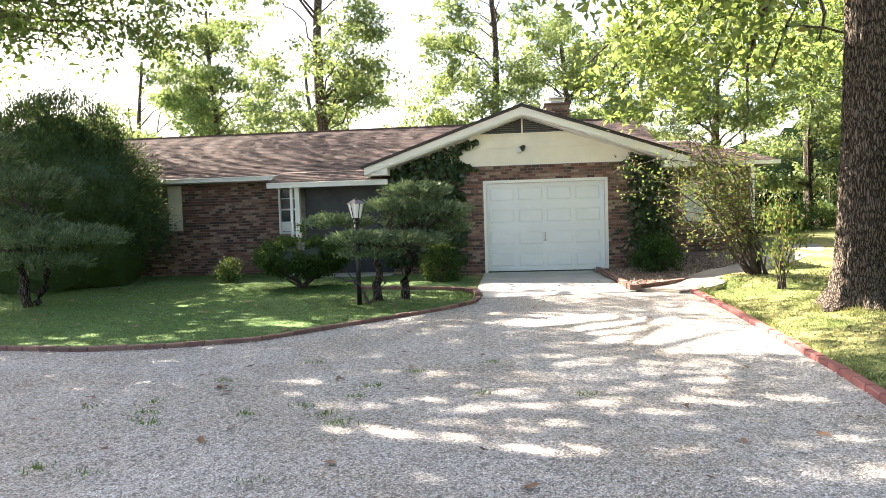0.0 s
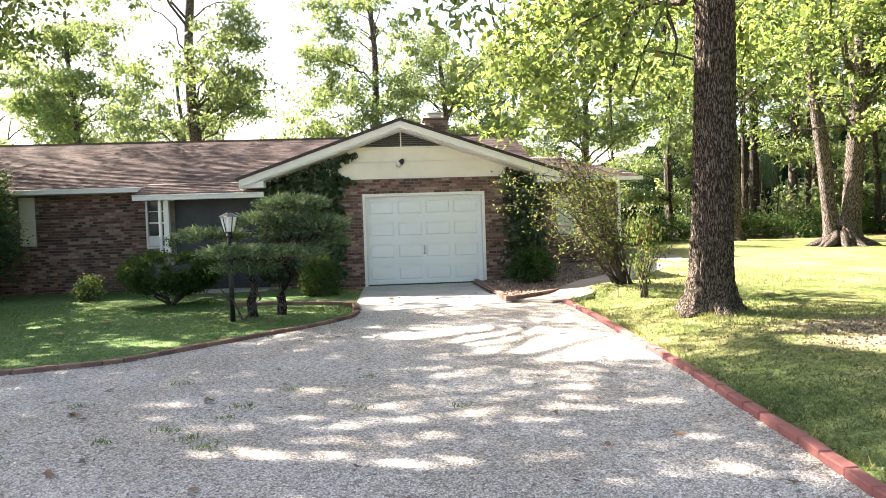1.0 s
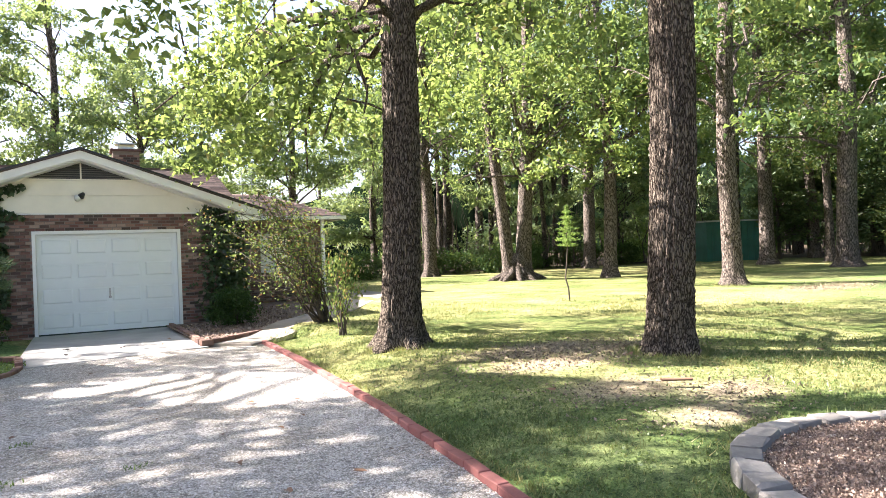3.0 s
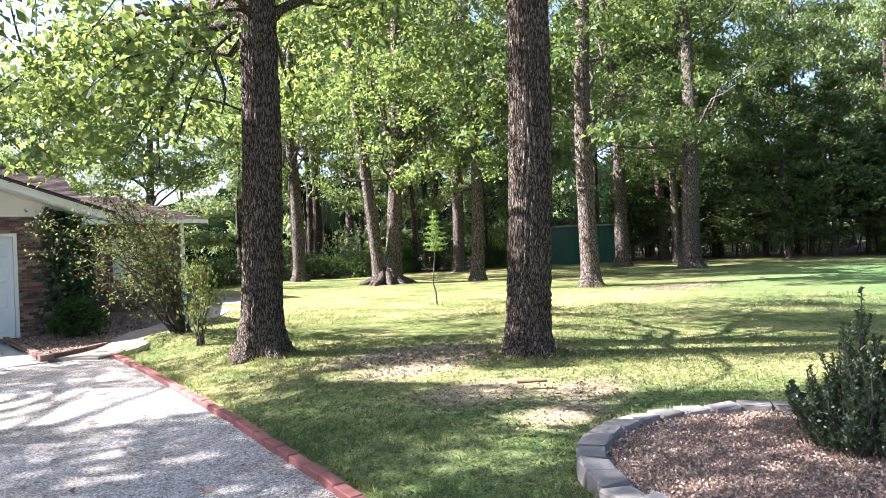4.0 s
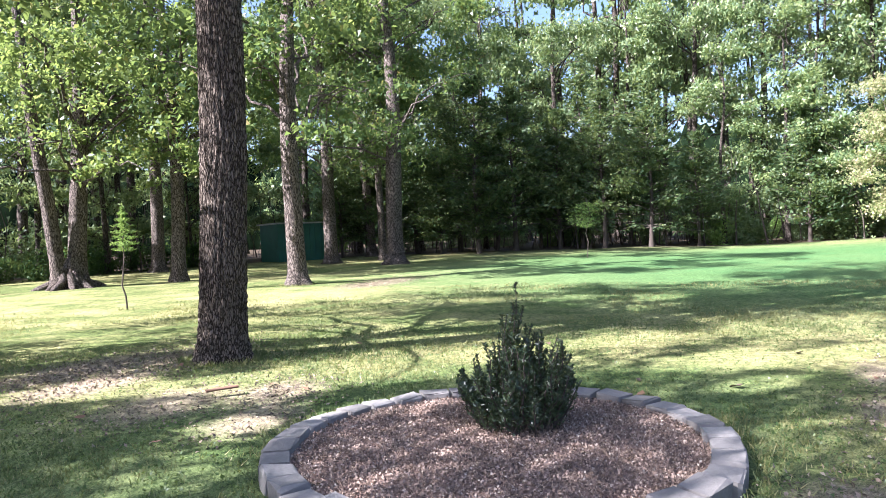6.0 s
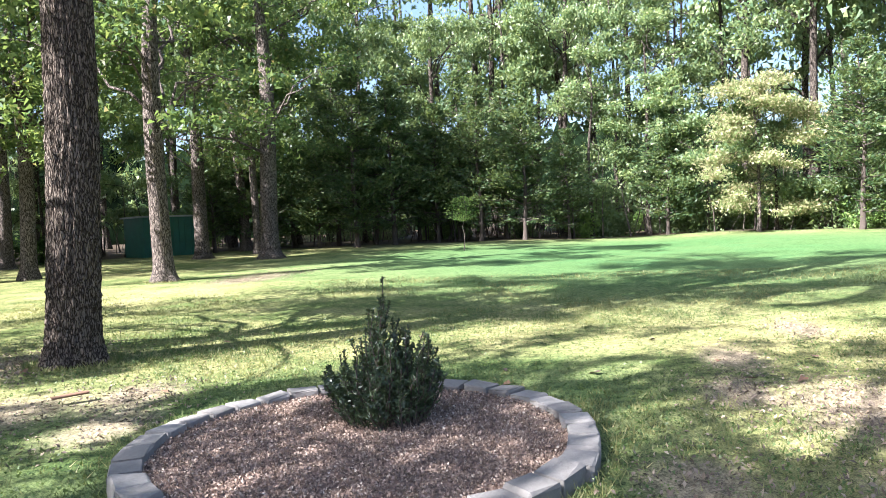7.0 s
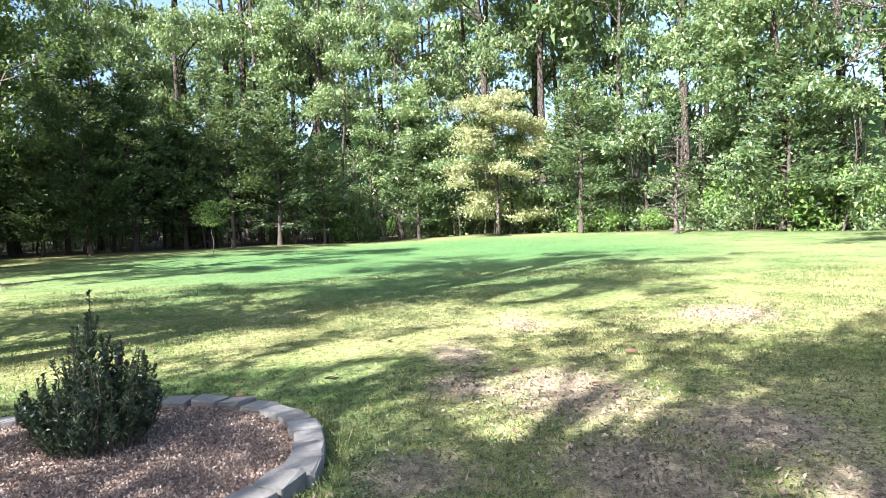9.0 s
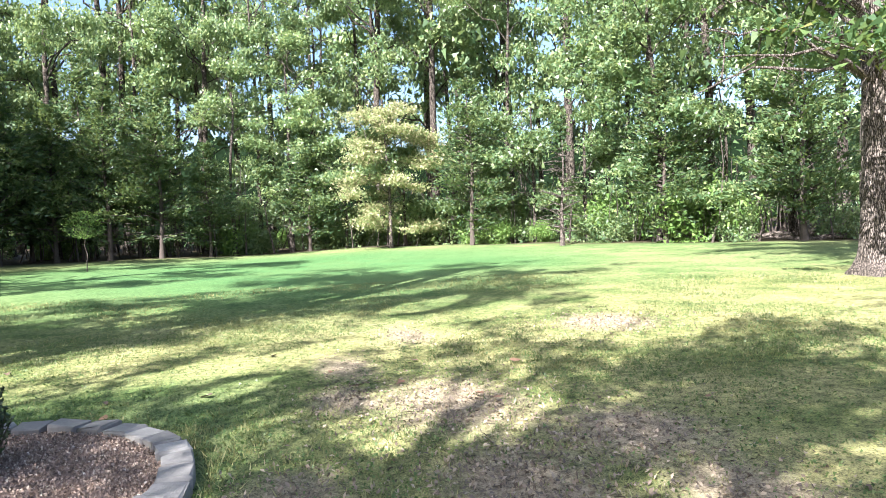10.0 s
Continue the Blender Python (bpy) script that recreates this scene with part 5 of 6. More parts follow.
def make_yard_trees():
    rs = np.random.RandomState(5)
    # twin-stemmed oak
    tw = broadleaf("twin_oak", at_ground(16.3, 20.3), "twin-stemmed oak with sunlit bark and spreading roots", 21, 18, 0.30, (0.3, 0, 10), (4.5, 4.5, 5), 100, 120, 0.15, 0.33, M_LITOAK, M_BARK2, 0.012, 40, 40, 16, (0.75, -0.3),
                   np.stack([rs.uniform(-3.5, 3.5, 60), rs.uniform(-5, 0.5, 60), rs.uniform(3.2, 7.5, 60)], 1), flare=1.9, gaps=True)
    v, q, _, _ = trunk_np(rs, 9, 0.24, 36, 36, 1.8, (-0.9, 0.3), 0.5, 0.012)
    v += np.array([-0.5, 0.1, 0])
    me = mesh_np("second_trunk", v, q, M_BARK2)
    part("trunk", me, M_BARK2, tw)
    for k, (a, ln) in enumerate(((-2.7, 1.25), (-2.1, 0.9), (-1.5, 1.0), (-0.9, 0.95), (-0.2, 1.3), (0.6, 1.0), (2.4, 1.2), (3.1, 0.9), (-1.2, 0.7), (-1.8, 0.75))):
        c, sn = math.cos(a), math.sin(a)
        o = -0.25
        line = [(o + c * 0.12, sn * 0.12, 0.95), (o + c * 0.3, sn * 0.3, 0.42), (o + c * 0.52, sn * 0.5, 0.16), (o + c * ln * 0.75, sn * ln * 0.7, 0.03), (o + c * ln, sn * ln, -0.08)]
        v, q = tube_np(resample3(line, 3), np.interp(np.linspace(0, 1, 13), [0, 0.3, 0.7, 1], [0.1, 0.15, 0.12, 0.04]), 9, k, 0.06)
        part("root", mesh_np("root", v, q, M_BARK2), M_BARK2, tw)
    rows = [("yard_tree", 16.1, 26.4, 0.27, 17, 31), ("yard_tree", 22.5, 31.5, 0.25, 17, 32), ("yard_tree", 24.3, 25.0, 0.30, 17, 33), ("yard_tree", 18.7, 18.3, 0.25, 16, 34),
            ("yard_tree", 16.7, 11.9, 0.27, 17, 35), ("yard_tree", 28.2, 18.2, 0.32, 18, 36), ("yard_tree", 26.6, 14.0, 0.38, 19, 37), ("yard_tree", 31.5, 17.3, 0.2, 17, 40), ("yard_tree", 35.5, 20.2, 0.27, 18, 38), ("yard_tree", 11.08, -11.32, 0.32, 16, 39)]
    for nm, x, y, r, h, s in rows:
        a = np.random.RandomState(s)
        low = 3.4 if s == 39 else 4.0 if s in (35, 36, 37) else 4.6
        m = 90 if s == 39 else 36
        ex = np.stack([a.uniform(-3.4, 3.4, m), a.uniform(-3.4, 3.4, m), a.uniform(low, 8, m)], 1)
        broadleaf(nm, at_ground(x, y), "tall hardwood tree with rough grey bark", s, h, r, (0, 0, h * 0.66), (4.2, 4.2, 4.8), 140, 112, 0.185, 0.36, M_OAKLEAF, M_BARK2, 0.012 if r > 0.26 else 0.0,
                  36 if r > 0.26 else 14, 40 if r > 0.26 else 14, 14, (a.uniform(-.4, .4), a.uniform(-.4, .4)), ex, "yard trees", flare=1.6, floor=5.0, tri=True, gaps=True)
    for nm, x, y, h, s in (("sapling", 10.9, 12.05, 2.2, 41), ("sapling", 28.2, 6.2, 2.4, 42)):
        a = np.random.RandomState(s)
        t = thing(nm, at_ground(x, y), "slender young tree with feathery bright green crown", "tree", "saplings")
        v, q = tube_np(limb_path(a, (0, 0, -0.05), (0.03, 0, h), 8, 0), np.linspace(0.02, 0.006, 8), 6)
        part("trunk", mesh_np("trunk", v, q, M_TWIG), M_TWIG, t)
        n = 1500 if s == 41 else 1300
        f = a.uniform(0, 1, n)
        if s == 41:
            rad = 0.45 * (1 - f) ** 0.8 * (0.5 + np.minimum(1, f * 4) * 0.5) * (0.6 + 0.4 * np.sin(f * 47))
            z = h * 0.56 + f * h * 0.42
        else:
            rad = 0.85 * np.sqrt(np.maximum(0, 1 - (f * 2 - 1) ** 2)) * (0.75 + 0.35 * np.sin(a.uniform(0, 6.28, n) * 3))
            z = h * 0.5 + f * h * 0.42
        th, k = a.uniform(0, 6.28, n), np.sqrt(a.uniform(0, 1, n))
        p = np.stack([rad * k * np.cos(th), rad * k * np.sin(th), z], 1)
        d = np.stack([np.cos(th), np.sin(th), np.full(n, 0.5)], 1)
        v, q = leaves_np(a, p, 0.075, 0.2, 0.2, 0.5, 0.1, d)
        part("crown", mesh_np("crown", v, q, M_YOUNG), M_YOUNG, t)


def make_house_plants():
    padded_conifer("cloud_juniper", (-1.1, 11.7, 0.0), "spreading pruned juniper with layered grey-green pads", 51,
                   [(0.35, 0.2, 1.76, 0.45, 0.5, 0.11, 3600), (0.0, 0.15, 1.52, 0.55, 0.5, 0.1, 3600), (0.65, 0.15, 1.44, 0.45, 0.5, 0.11, 3600), (-0.45, -0.45, 1.02, 0.5, 0.4, 0.1, 3000), (0.25, -0.45, 0.98, 0.45, 0.4, 0.09, 2600),
                    (-1.0, 0.6, 1.28, 0.48, 0.45, 0.11, 3000), (0.82, 0.35, 1.14, 0.3, 0.4, 0.1, 2000), (-0.35, -0.4, 0.78, 0.45, 0.35, 0.1, 1500), (0.4, 0.2, 1.3, 0.62, 0.5, 0.22, 2600), (0.15, -0.1, 0.95, 0.6, 0.4, 0.16, 1600)],
                   [(0.25, 0.1, 1.0), (-0.35, -0.1, 0.8)], 0.07, M_JUNIPER, 0.075, 1.7, [(0.12, -0.05, -0.05), (-0.3, -0.1, -0.05)])
    padded_conifer("flat_cedar", (-7.35, 12.2, 0.0), "dark multi-stemmed cedar with flat drooping boughs", 52,
                   [(-0.6, 0, 1.35, 1.1, 0.9, 0.3, 6000), (0.7, -0.2, 1.1, 1.0, 0.8, 0.26, 5000), (-0.2, 0.2, 2.0, 0.9, 0.8, 0.4, 6000), (-0.9, 0.1, 2.6, 0.7, 0.7, 0.5, 4000), (0.3, -0.3, 0.75, 0.8, 0.6, 0.2, 2500)],
                   [(0.3, 0, 0.75), (-0.3, 0.1, 0.9), (-0.1, -0.2, 0.7)], 0.085, M_JUNIPER, 0.07, 1.4, [(0.05, 0, -0.05), (-0.08, 0.05, -0.05), (0, -0.08, -0.05)])
    # the big dome-shaped conifer
    rs = np.random.RandomState(53)
    t = thing("dome_conifer", (-9.05, 16.0, 0.0), "large dense dome-shaped dark green conifer by the house", "tree")
    v, q, _, _ = trunk_np(rs, 3.2, 0.22, 14, 10, 1.4, (0, 0), 0.4)
    part("trunk", mesh_np("trunk", v, q, M_TWIG), M_TWIG, t)
    n, m = 48000, 1100
    d = rs.randn(m, 3)
    d[:, 2] = np.abs(d[:, 2]) - 0.25
    d /= np.linalg.norm(d, axis=1)[:, None]
    w = 1 + 0.07 * np.sin(5 * d[:, 0] + 1) + 0.07 * np.sin(6 * d[:, 1]) + 0.03 * rs.randn(m)
    c = np.array([0, 0, 1.35]) + d * np.array([2.35, 2.25, 2.8]) * w[:, None]
    c[:, 2] = np.maximum(c[:, 2], 0.25)
    k = rs.randint(0, m, n)
    p = c[k] + rs.randn(n, 3) * 0.1 - d[k] * rs.uniform(0, 0.25, n)[:, None]
    v, q = leaves_np(rs, p, 0.075, 0.36, 0.2, 0.5, 0.12, d[k] * 1.0 + np.array([0, 0, 0.35]))
    part("foliage", mesh_np("foliage", v, q, M_DOME), M_DOME, t)
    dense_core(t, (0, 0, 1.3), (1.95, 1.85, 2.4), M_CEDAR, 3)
    b = shrub("round_bush", (-3.1, 14.0, 0.0), "dense rounded box bush by the porch", 54, (0.88, 0.78, 0.36), 320, 60, 0.05, M_BOX, 14, 0.025, 0.25, hollow=0.92, lump=0.05, spread=0.05)
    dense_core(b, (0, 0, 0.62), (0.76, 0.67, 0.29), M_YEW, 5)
    shrub("small_bush", (-0.35, 14.6, 0.0), "small round green bush beside the garage", 55, (0.36, 0.36, 0.36), 90, 50, 0.045, M_BOX, hollow=0.75)
    shrub("small_bush", (4.05, 14.55, 0.08), "low green bush in the mulched bed", 56, (0.4, 0.4, 0.34), 90, 50, 0.05, M_BOX, hollow=0.7)
    shrub("small_bush", (-5.0, 15.6, 0.0), "small sparse bush against the brick wall", 57, (0.22, 0.22, 0.26), 40, 30, 0.05, M_BOX)
    # the open shrub with turning leaves
    rs = np.random.RandomState(58)
    t = thing("turning_shrub", at_ground(5.2, 12.6), "open straggling shrub with green and rust-coloured leaves", "shrub")
    items, pts = [], []
    for i in range(24):
        a = rs.uniform(-0.5, 0.62) * math.pi
        ln = rs.uniform(1.3, 2.9)
        out = rs.uniform(0.35, 0.85)
        e = np.array([-math.cos(a * 0.7) * ln * out, rs.uniform(-0.7, 0.7) * out * ln, ln * math.sqrt(1 - out * out * 0.8)])
        lp = limb_path(rs, (rs.uniform(-.15, .15), rs.uniform(-.15, .15), -0.03), e, 9, 0.06)
        items.append(tube_np(lp, np.linspace(0.022, 0.004, 9), 5))
        for s in lp[3:]:
            for _ in range(3):
                tip = s + rs.randn(3) * np.array([0.3, 0.3, 0.18])
                items.append(tube_np(np.array([s, (s + tip) / 2 + rs.randn(3) * 0.03, tip]), [0.006, 0.004, 0.002], 4))
                m = 9
                f = rs.uniform(0.15, 1.05, m)[:, None]
                pts.append(s + (tip - s) * f + rs.randn(m, 3) * 0.06)
    v, q = join_np(items)
    part("branchwork", mesh_np("branchwork", v, q, M_TWIG), M_TWIG, t)
    v, q = leaves_np(rs, np.concatenate(pts), 0.058, 0.55, 0.4)
    part("foliage", mesh_np("foliage", v, q, M_RUST), M_RUST, t)
    shrub("upright_shrub", at_ground(4.55, 10.4), "small upright shrub with yellowing tips on the lawn", 59, (0.17, 0.17, 0.7), 44, 24, 0.05, M_RUST, 12, 0.012, 0.05, spread=0.09, upward=0.8)
    rs = np.random.RandomState(60)
    t = thing("yew_bush", (4.78, 1.55, 0.1), "dark upright yew bush in the round mulch bed", "shrub")
    items, pts, dirs = [], [], []
    for i in range(150):
        a, k = rs.uniform(0, 6.28), math.sqrt(rs.uniform(0, 1))
        top = (0.45 + 0.28 * rs.rand()) * (1.15 - 0.5 * k)
        if i == 0:
            a, k, top = 0.0, 0.05, 1.02
        elif i < 9:
            a, k, top = rs.uniform(0, 6.28), 0.3 * rs.rand(), rs.uniform(0.68, 0.88)
        elif i < 16:
            a, k, top = rs.normal(-1.6, 0.3), 0.75, rs.uniform(0.52, 0.66)
        elif i > 112:
            k, top = rs.uniform(0.8, 1.1), rs.uniform(0.22, 0.42)
        e = np.array([math.cos(a) * k * 0.41, math.sin(a) * k * 0.41, top])
        s = np.array([e[0] * 0.6, e[1] * 0.6, 0.0])
        lp = limb_path(rs, s, e, 6, 0.0)
        items.append(tube_np(lp, np.linspace(0.009, 0.003, 6), 4))
        m = int(40 + 160 * top)
        f = rs.uniform(0.12, 1.0, m) ** 0.8
        p = np.stack([np.interp(f, np.linspace(0, 1, 6), lp[:, c]) for c in range(3)], 1)
        th = rs.uniform(0, 6.28, m)
        o = np.stack([np.cos(th), np.sin(th), np.full(m, 0.75)], 1)
        w = (0.072 * (1.1 - f))[:, None]
        pts.append(p + o * w * rs.uniform(0.3, 1.2, m)[:, None])
        dirs.append(o)
    v, q = join_np(items)
    part("branchwork", mesh_np("branchwork", v, q, M_TWIG), M_TWIG, t)
    v, q = leaves_np(rs, np.concatenate(pts), 0.034, 0.36, 0.2, 0.4, 0.1, np.concatenate(dirs))
    part("foliage", mesh_np("foliage", v, q, M_YEW), M_YEW, t)
    # ivy
    rs = np.random.RandomState(61)
    iv = new("ivy")
    iv.matrix_basis = house_place(0, 0, 0)
    tagged(iv, "dark climbing ivy on the garage wall and gable", "ivy")
    n = 7000
    u = np.concatenate([rs.uniform(-2.3, -0.05, n), rs.normal(3.75, 0.28, 3500)])
    z = np.concatenate([rs.uniform(0.2, 3.0, n), rs.uniform(0.1, 2.7, 3500)])
    keep = (z < 3.42 - 0.345 * np.abs(u - 0.9)) & ~((u > -0.4) & (u < 1) & (z < 2.3)) & ~((u > -0.3 + 0.25 * np.sin(z * 9)) & (u < 1)) & (u < 4.2)
    u, z = u[keep], z[keep]
    p = np.stack([u, np.where(u > 3.9, 0.1, -0.05) - rs.uniform(0, 0.09, len(u)), z], 1)
    v, q = leaves_np(rs, p, 0.1, 0.8, 0.1, 0.4, 0.1)
    part("foliage", mesh_np("foliage", v, q, M_IVY), M_IVY, iv)
    items = [tube_np(limb_path(rs, (a, -0.03, 0), (a + rs.uniform(-.5, .5), -0.03, rs.uniform(1.8, 2.6)), 7, 0) * np.array([1, 0, 1]) + np.array([0, -0.03, 0]), np.linspace(0.012, 0.004, 7), 5) for a in (-1.9, -1.5, -1.0, -0.7, 3.5, 3.75)]
    v, q = join_np(items)
    part("branchwork", mesh_np("branchwork", v, q, M_TWIG), M_TWIG, iv)
    # mulched bed beside the garage
    bm = bmesh.new()
    f = bm.faces.new([bm.verts.new((x, y, 0.06)) for x, y in ((2.98, 15.9), (2.85, 13.6), (2.8, 12.0), (3.85, 12.8), (5.0, 13.9), (6.2, 15.2), (7.6, 17.5), (7.9, 20.5), (4.6, 21.0), (4.5, 15.7))])
    tagged(part("planting_bed", bm, M_MULCH), "brown mulched planting bed beside the garage", "mulch bed", kind="structure")
    chips("bed_chips", 9000, lambda x, y: (y > 12.1 + (x - 2.9) * 1.0) & (x > 2.95) & (x < 7) & ((y < 15.4) | (x > 4.6)), (2.9, 7, 12, 19), lambda x, y: 0.065 + 0 * x, "reddish wood chips strewn in the planting bed", 0.04, 8)
    # hedge at the back
    for i, (x, y, s) in enumerate([(14.2, 28.0, 1.2), (16.8, 29.0, 1.4), (18.6, 28.0, 1.2), (20.3, 26.8, 1.3), (22.0, 27.5, 1.2), (24.0, 28.4, 1.3), (26.0, 27.5, 1.2), (12.4, 27.0, 1.1), (27.8, 26.2, 1.0), (10.8, 26.5, 1.2)]):
        shrub("azalea_bush", at_ground(x, y), "rounded dark green azalea bush at the wood's edge", 70 + i, (s, s * 0.8, 0.55), 90, 28, 0.11, M_BOX, group="azaleas", spread=0.16)


def make_woods():
    rs = np.random.RandomState(9)
    # trees behind the house
    back = [(-5.4, 31.5, 17, 0.33, 91, (-0.5, -0.4, 8.8), (4.0, 3.6, 6.2)), (-11.0, 34.0, 13, 0.2, 92, (0, 0, 7.0), (2.3, 2.3, 4.6)), (2.2, 33.0, 15, 0.25, 93, (-0.5, 0, 7.5), (3.4, 3.2, 5.0)), (5.8, 35.0, 13, 0.22, 94, (0, 0, 6.8), (3.3, 3.2, 4.4)),
            (-17.0, 40.0, 12, 0.2, 95, (0, 0, 6), (4, 4, 3.5)), (9.5, 38.0, 12, 0.22, 96, (0, 0, 7), (4, 4, 3.8)), (-7.5, 40.0, 12, 0.2, 97, (0, 0, 6.0), (4.5, 4, 3.5)), (13.5, 36.0, 15, 0.24, 98, (0, 0, 8), (4, 4, 5))]
    for x, y, h, r, s, c, rad in back:
        broadleaf("background_tree", at_ground(x, y), "airy hardwood tree behind the house against the sky", s, h, r, c, rad, 250, 84, 0.185, 0.32, M_FARLEAF, M_BARK2, limbs=26, group="trees behind the house", hollow=0.3, tri=True)
    # the tree whose boughs reach in from beside the drive
    a = np.random.RandomState(99)
    ex = np.stack([a.uniform(0.6, 6.2, 140), a.uniform(-1.5, 4.0, 140), a.uniform(5.0, 8.8, 140)], 1)
    ex = np.concatenate([ex, np.stack([a.normal(1.0, 2.6, 75), a.normal(9.5, 2.0, 75), a.uniform(10.4, 12.5, 75)], 1)])
    broadleaf("lawn_oak", (-12.6, 15.0, 0.0), "oak with dark boughs reaching over the front lawn", 99, 15, 0.32, (0.5, 3.5, 10.6), (6.0, 6.0, 2.8), 150, 75, 0.15, 0.42, M_OAKLEAF, M_BARK, limbs=14, extra=ex, floor=6.5, gaps=True)
    # the oak whose crown shades the drive
    ex = np.stack([a.normal(6.0, 1.7, 110), a.normal(-7.2, 1.6, 110), a.uniform(8.8, 12.0, 110)], 1)
    ex = np.concatenate([ex, np.stack([a.normal(5.2, 1.5, 75), a.normal(2.2, 1.5, 75), a.uniform(9.2, 12.2, 75)], 1), np.stack([a.normal(7.7, 1.3, 45), a.normal(-2.2, 1.2, 45), a.uniform(9.2, 12.0, 45)], 1), np.stack([a.normal(1.8, 1.6, 60), a.normal(8.3, 1.3, 60), a.uniform(10.4, 12.2, 60)], 1), np.stack([a.normal(5.6, 1.2, 45), a.normal(-4.6, 1.2, 45), a.uniform(9.2, 12.0, 45)], 1), np.stack([a.normal(6.0, 1.1, 24), a.normal(-2.0, 1.0, 24), a.uniform(9.4, 11.6, 24)], 1)])
    broadleaf("drive_oak", (-9.6, 10.9, 0.0), "broad-crowned oak shading the gravel drive", 98, 14, 0.34, (-1.0, 3.4, 10.6), (7.6, 5.2, 2.2), 235, 68, 0.17, 0.42, M_OAKLEAF, M_BARK, limbs=24, extra=ex, floor=8.7, hollow=0.05, gaps=True)
    # woodland: a few kinds, set out many times
    protos = []
    for i, (h, r, c, rad, cl) in enumerate([(17, 0.2, 9.0, (3.1, 3.1, 7.5), 110), (15, 0.17, 8, (2.9, 2.9, 6.6), 100), (19, 0.22, 10.5, (3.5, 3.5, 8.0), 120), (11, 0.12, 5.6, (2.5, 2.5, 5.0), 85), (7, 0.08, 3.3, (2.0, 2.0, 3.0), 60)]):
        protos.append(broadleaf("wood_tree", (60 + i * 6, 60, 0.6), "leafy woodland tree at the lawn's edge", 110 + i, h, r, (0, 0, c), rad, cl, 125, 0.17, 0.36, M_FARLEAF, M_SHADEBARK, limbs=14, group="woodland", hollow=0.3, tri=True, flat=0.5))
    for i, (h, r, c, rad, cl) in enumerate([(18, 0.2, 9.5, (3.4, 3.4, 8.0), 90), (15, 0.18, 8, (3.0, 3.0, 7.0), 80)]):
        protos.append(broadleaf("wood_tree", (60 + i * 6, 90, 0.6), "leafy woodland tree deep in the wood", 120 + i, h, r, (0, 0, c), rad, cl, 38, 0.32, 0.42, M_FARLEAF, M_SHADEBARK, limbs=8, group="woodland", hollow=0.3, tri=True, flat=0.5))
    cprotos = [cedar("red_cedar", (60 + i * 6, 70, 0.6), "dark feathery red cedar at the wood's edge", 130 + i, h, w, 1.2, 24, 310, group="cedars", leaf=0.22) for i, (h, w) in enumerate([(8.5, 2.3), (7.0, 2.0), (9.8, 2.4)])]
    n = 0
    for ring, (off, step, kinds) in enumerate([(1.5, 3.2, (3, 4, 4)), (5.0, 3.8, (0, 1, 3)), (9.5, 4.6, (5, 6, 2)), (15, 5.5, (5, 6)), (23, 5.5, (5, 6))]):
        ang = 27.0
        while ang < 146:
            r = 0.0
            e = -float(wood_edge(math.sin(radians(ang)) * 1e-3, math.cos(radians(ang)) * 1e-3))
            r = e + off + rs.uniform(-1.2, 1.2)
            if not (ring == 0 and (rs.rand() < (0.45 if ang < 86 else 0.1) or 52 < ang < 84)):
                x, y = r * math.sin(radians(ang)), r * math.cos(radians(ang))
                s = rs.uniform(0.9, 1.25) * (1 + 0.05 * ring)
                copy_thing(protos[kinds[rs.randint(len(kinds))]], pose(*at_ground(x, y), 0, 0, rs.uniform(0, 360)) @ Matrix.Diagonal((s, s, s * rs.uniform(0.9, 1.1) * (1.28 if ring else 1), 1)))
                n += 1
            ang += math.degrees(step / r) * rs.uniform(0.75, 1.25)
    for k in range(15):
        ang, r = -30 + k * 3.7 + rs.uniform(-1, 1), rs.uniform(50, 60)
        copy_thing(protos[5 + k % 2], pose(r * math.sin(radians(ang)), r * math.cos(radians(ang)), 0.0, 0, 0, k * 50) @ Matrix.Diagonal((0.8, 0.8, 0.62, 1)))
    for k, (ang, r, s) in enumerate([(62, 40.5, 1.0), (66, 39.5, 0.85), (69, 38.5, 1.05), (72, 39, 1.1), (75.5, 39.5, 1.1), (79, 38.5, 0.9), (82.5, 38, 1.0), (93.5, 39.5, 0.95), (106.5, 35.8, 0.9), (121.5, 30.9, 0.85), (58, 41, 0.9), (131, 29.5, 0.9), (86, 38.5, 0.7), (64, 42.5, 1.05), (67.5, 42, 1.1), (70.5, 41.5, 0.95), (74, 42, 1.05), (77.3, 40.5, 1.05), (81, 40.5, 1.0), (60, 43, 1.1)]):
        copy_thing(cprotos[k % 3], pose(*at_ground(r * math.sin(radians(ang)), r * math.cos(radians(ang))), 0, 0, k * 77) @ Matrix.Diagonal((s, s, s, 1)))
    cedar("dead_cedar", at_ground(29.2, -12.8), "half-dead cedar with bare grey lower branches", 140, 5.6, 1.3, 0.8, 22, 160, dead=True)
    broadleaf("dogwood_tree", at_ground(36.6, -6.4), "small tree with pale yellow turning leaves", 141, 7.6, 0.1, (0, 0, 4.2), (2.7, 2.7, 3.2), 190, 180, 0.14, 0.36, M_PALELEAF, M_BARK2, limbs=14, tri=True, flat=0.42, hollow=0.35)
    # undergrowth
    us = [shrub("undergrowth_bush", (60 + i * 4, 80, 0.6), "tangled leafy undergrowth at the wood's edge", 150 + i, (1.1, 1.1, 0.7), 50, 40, 0.14, (M_FARLEAF, M_YOUNG, M_FARLEAF)[i], group="undergrowth", spread=0.22, tri=True) for i in range(3)]
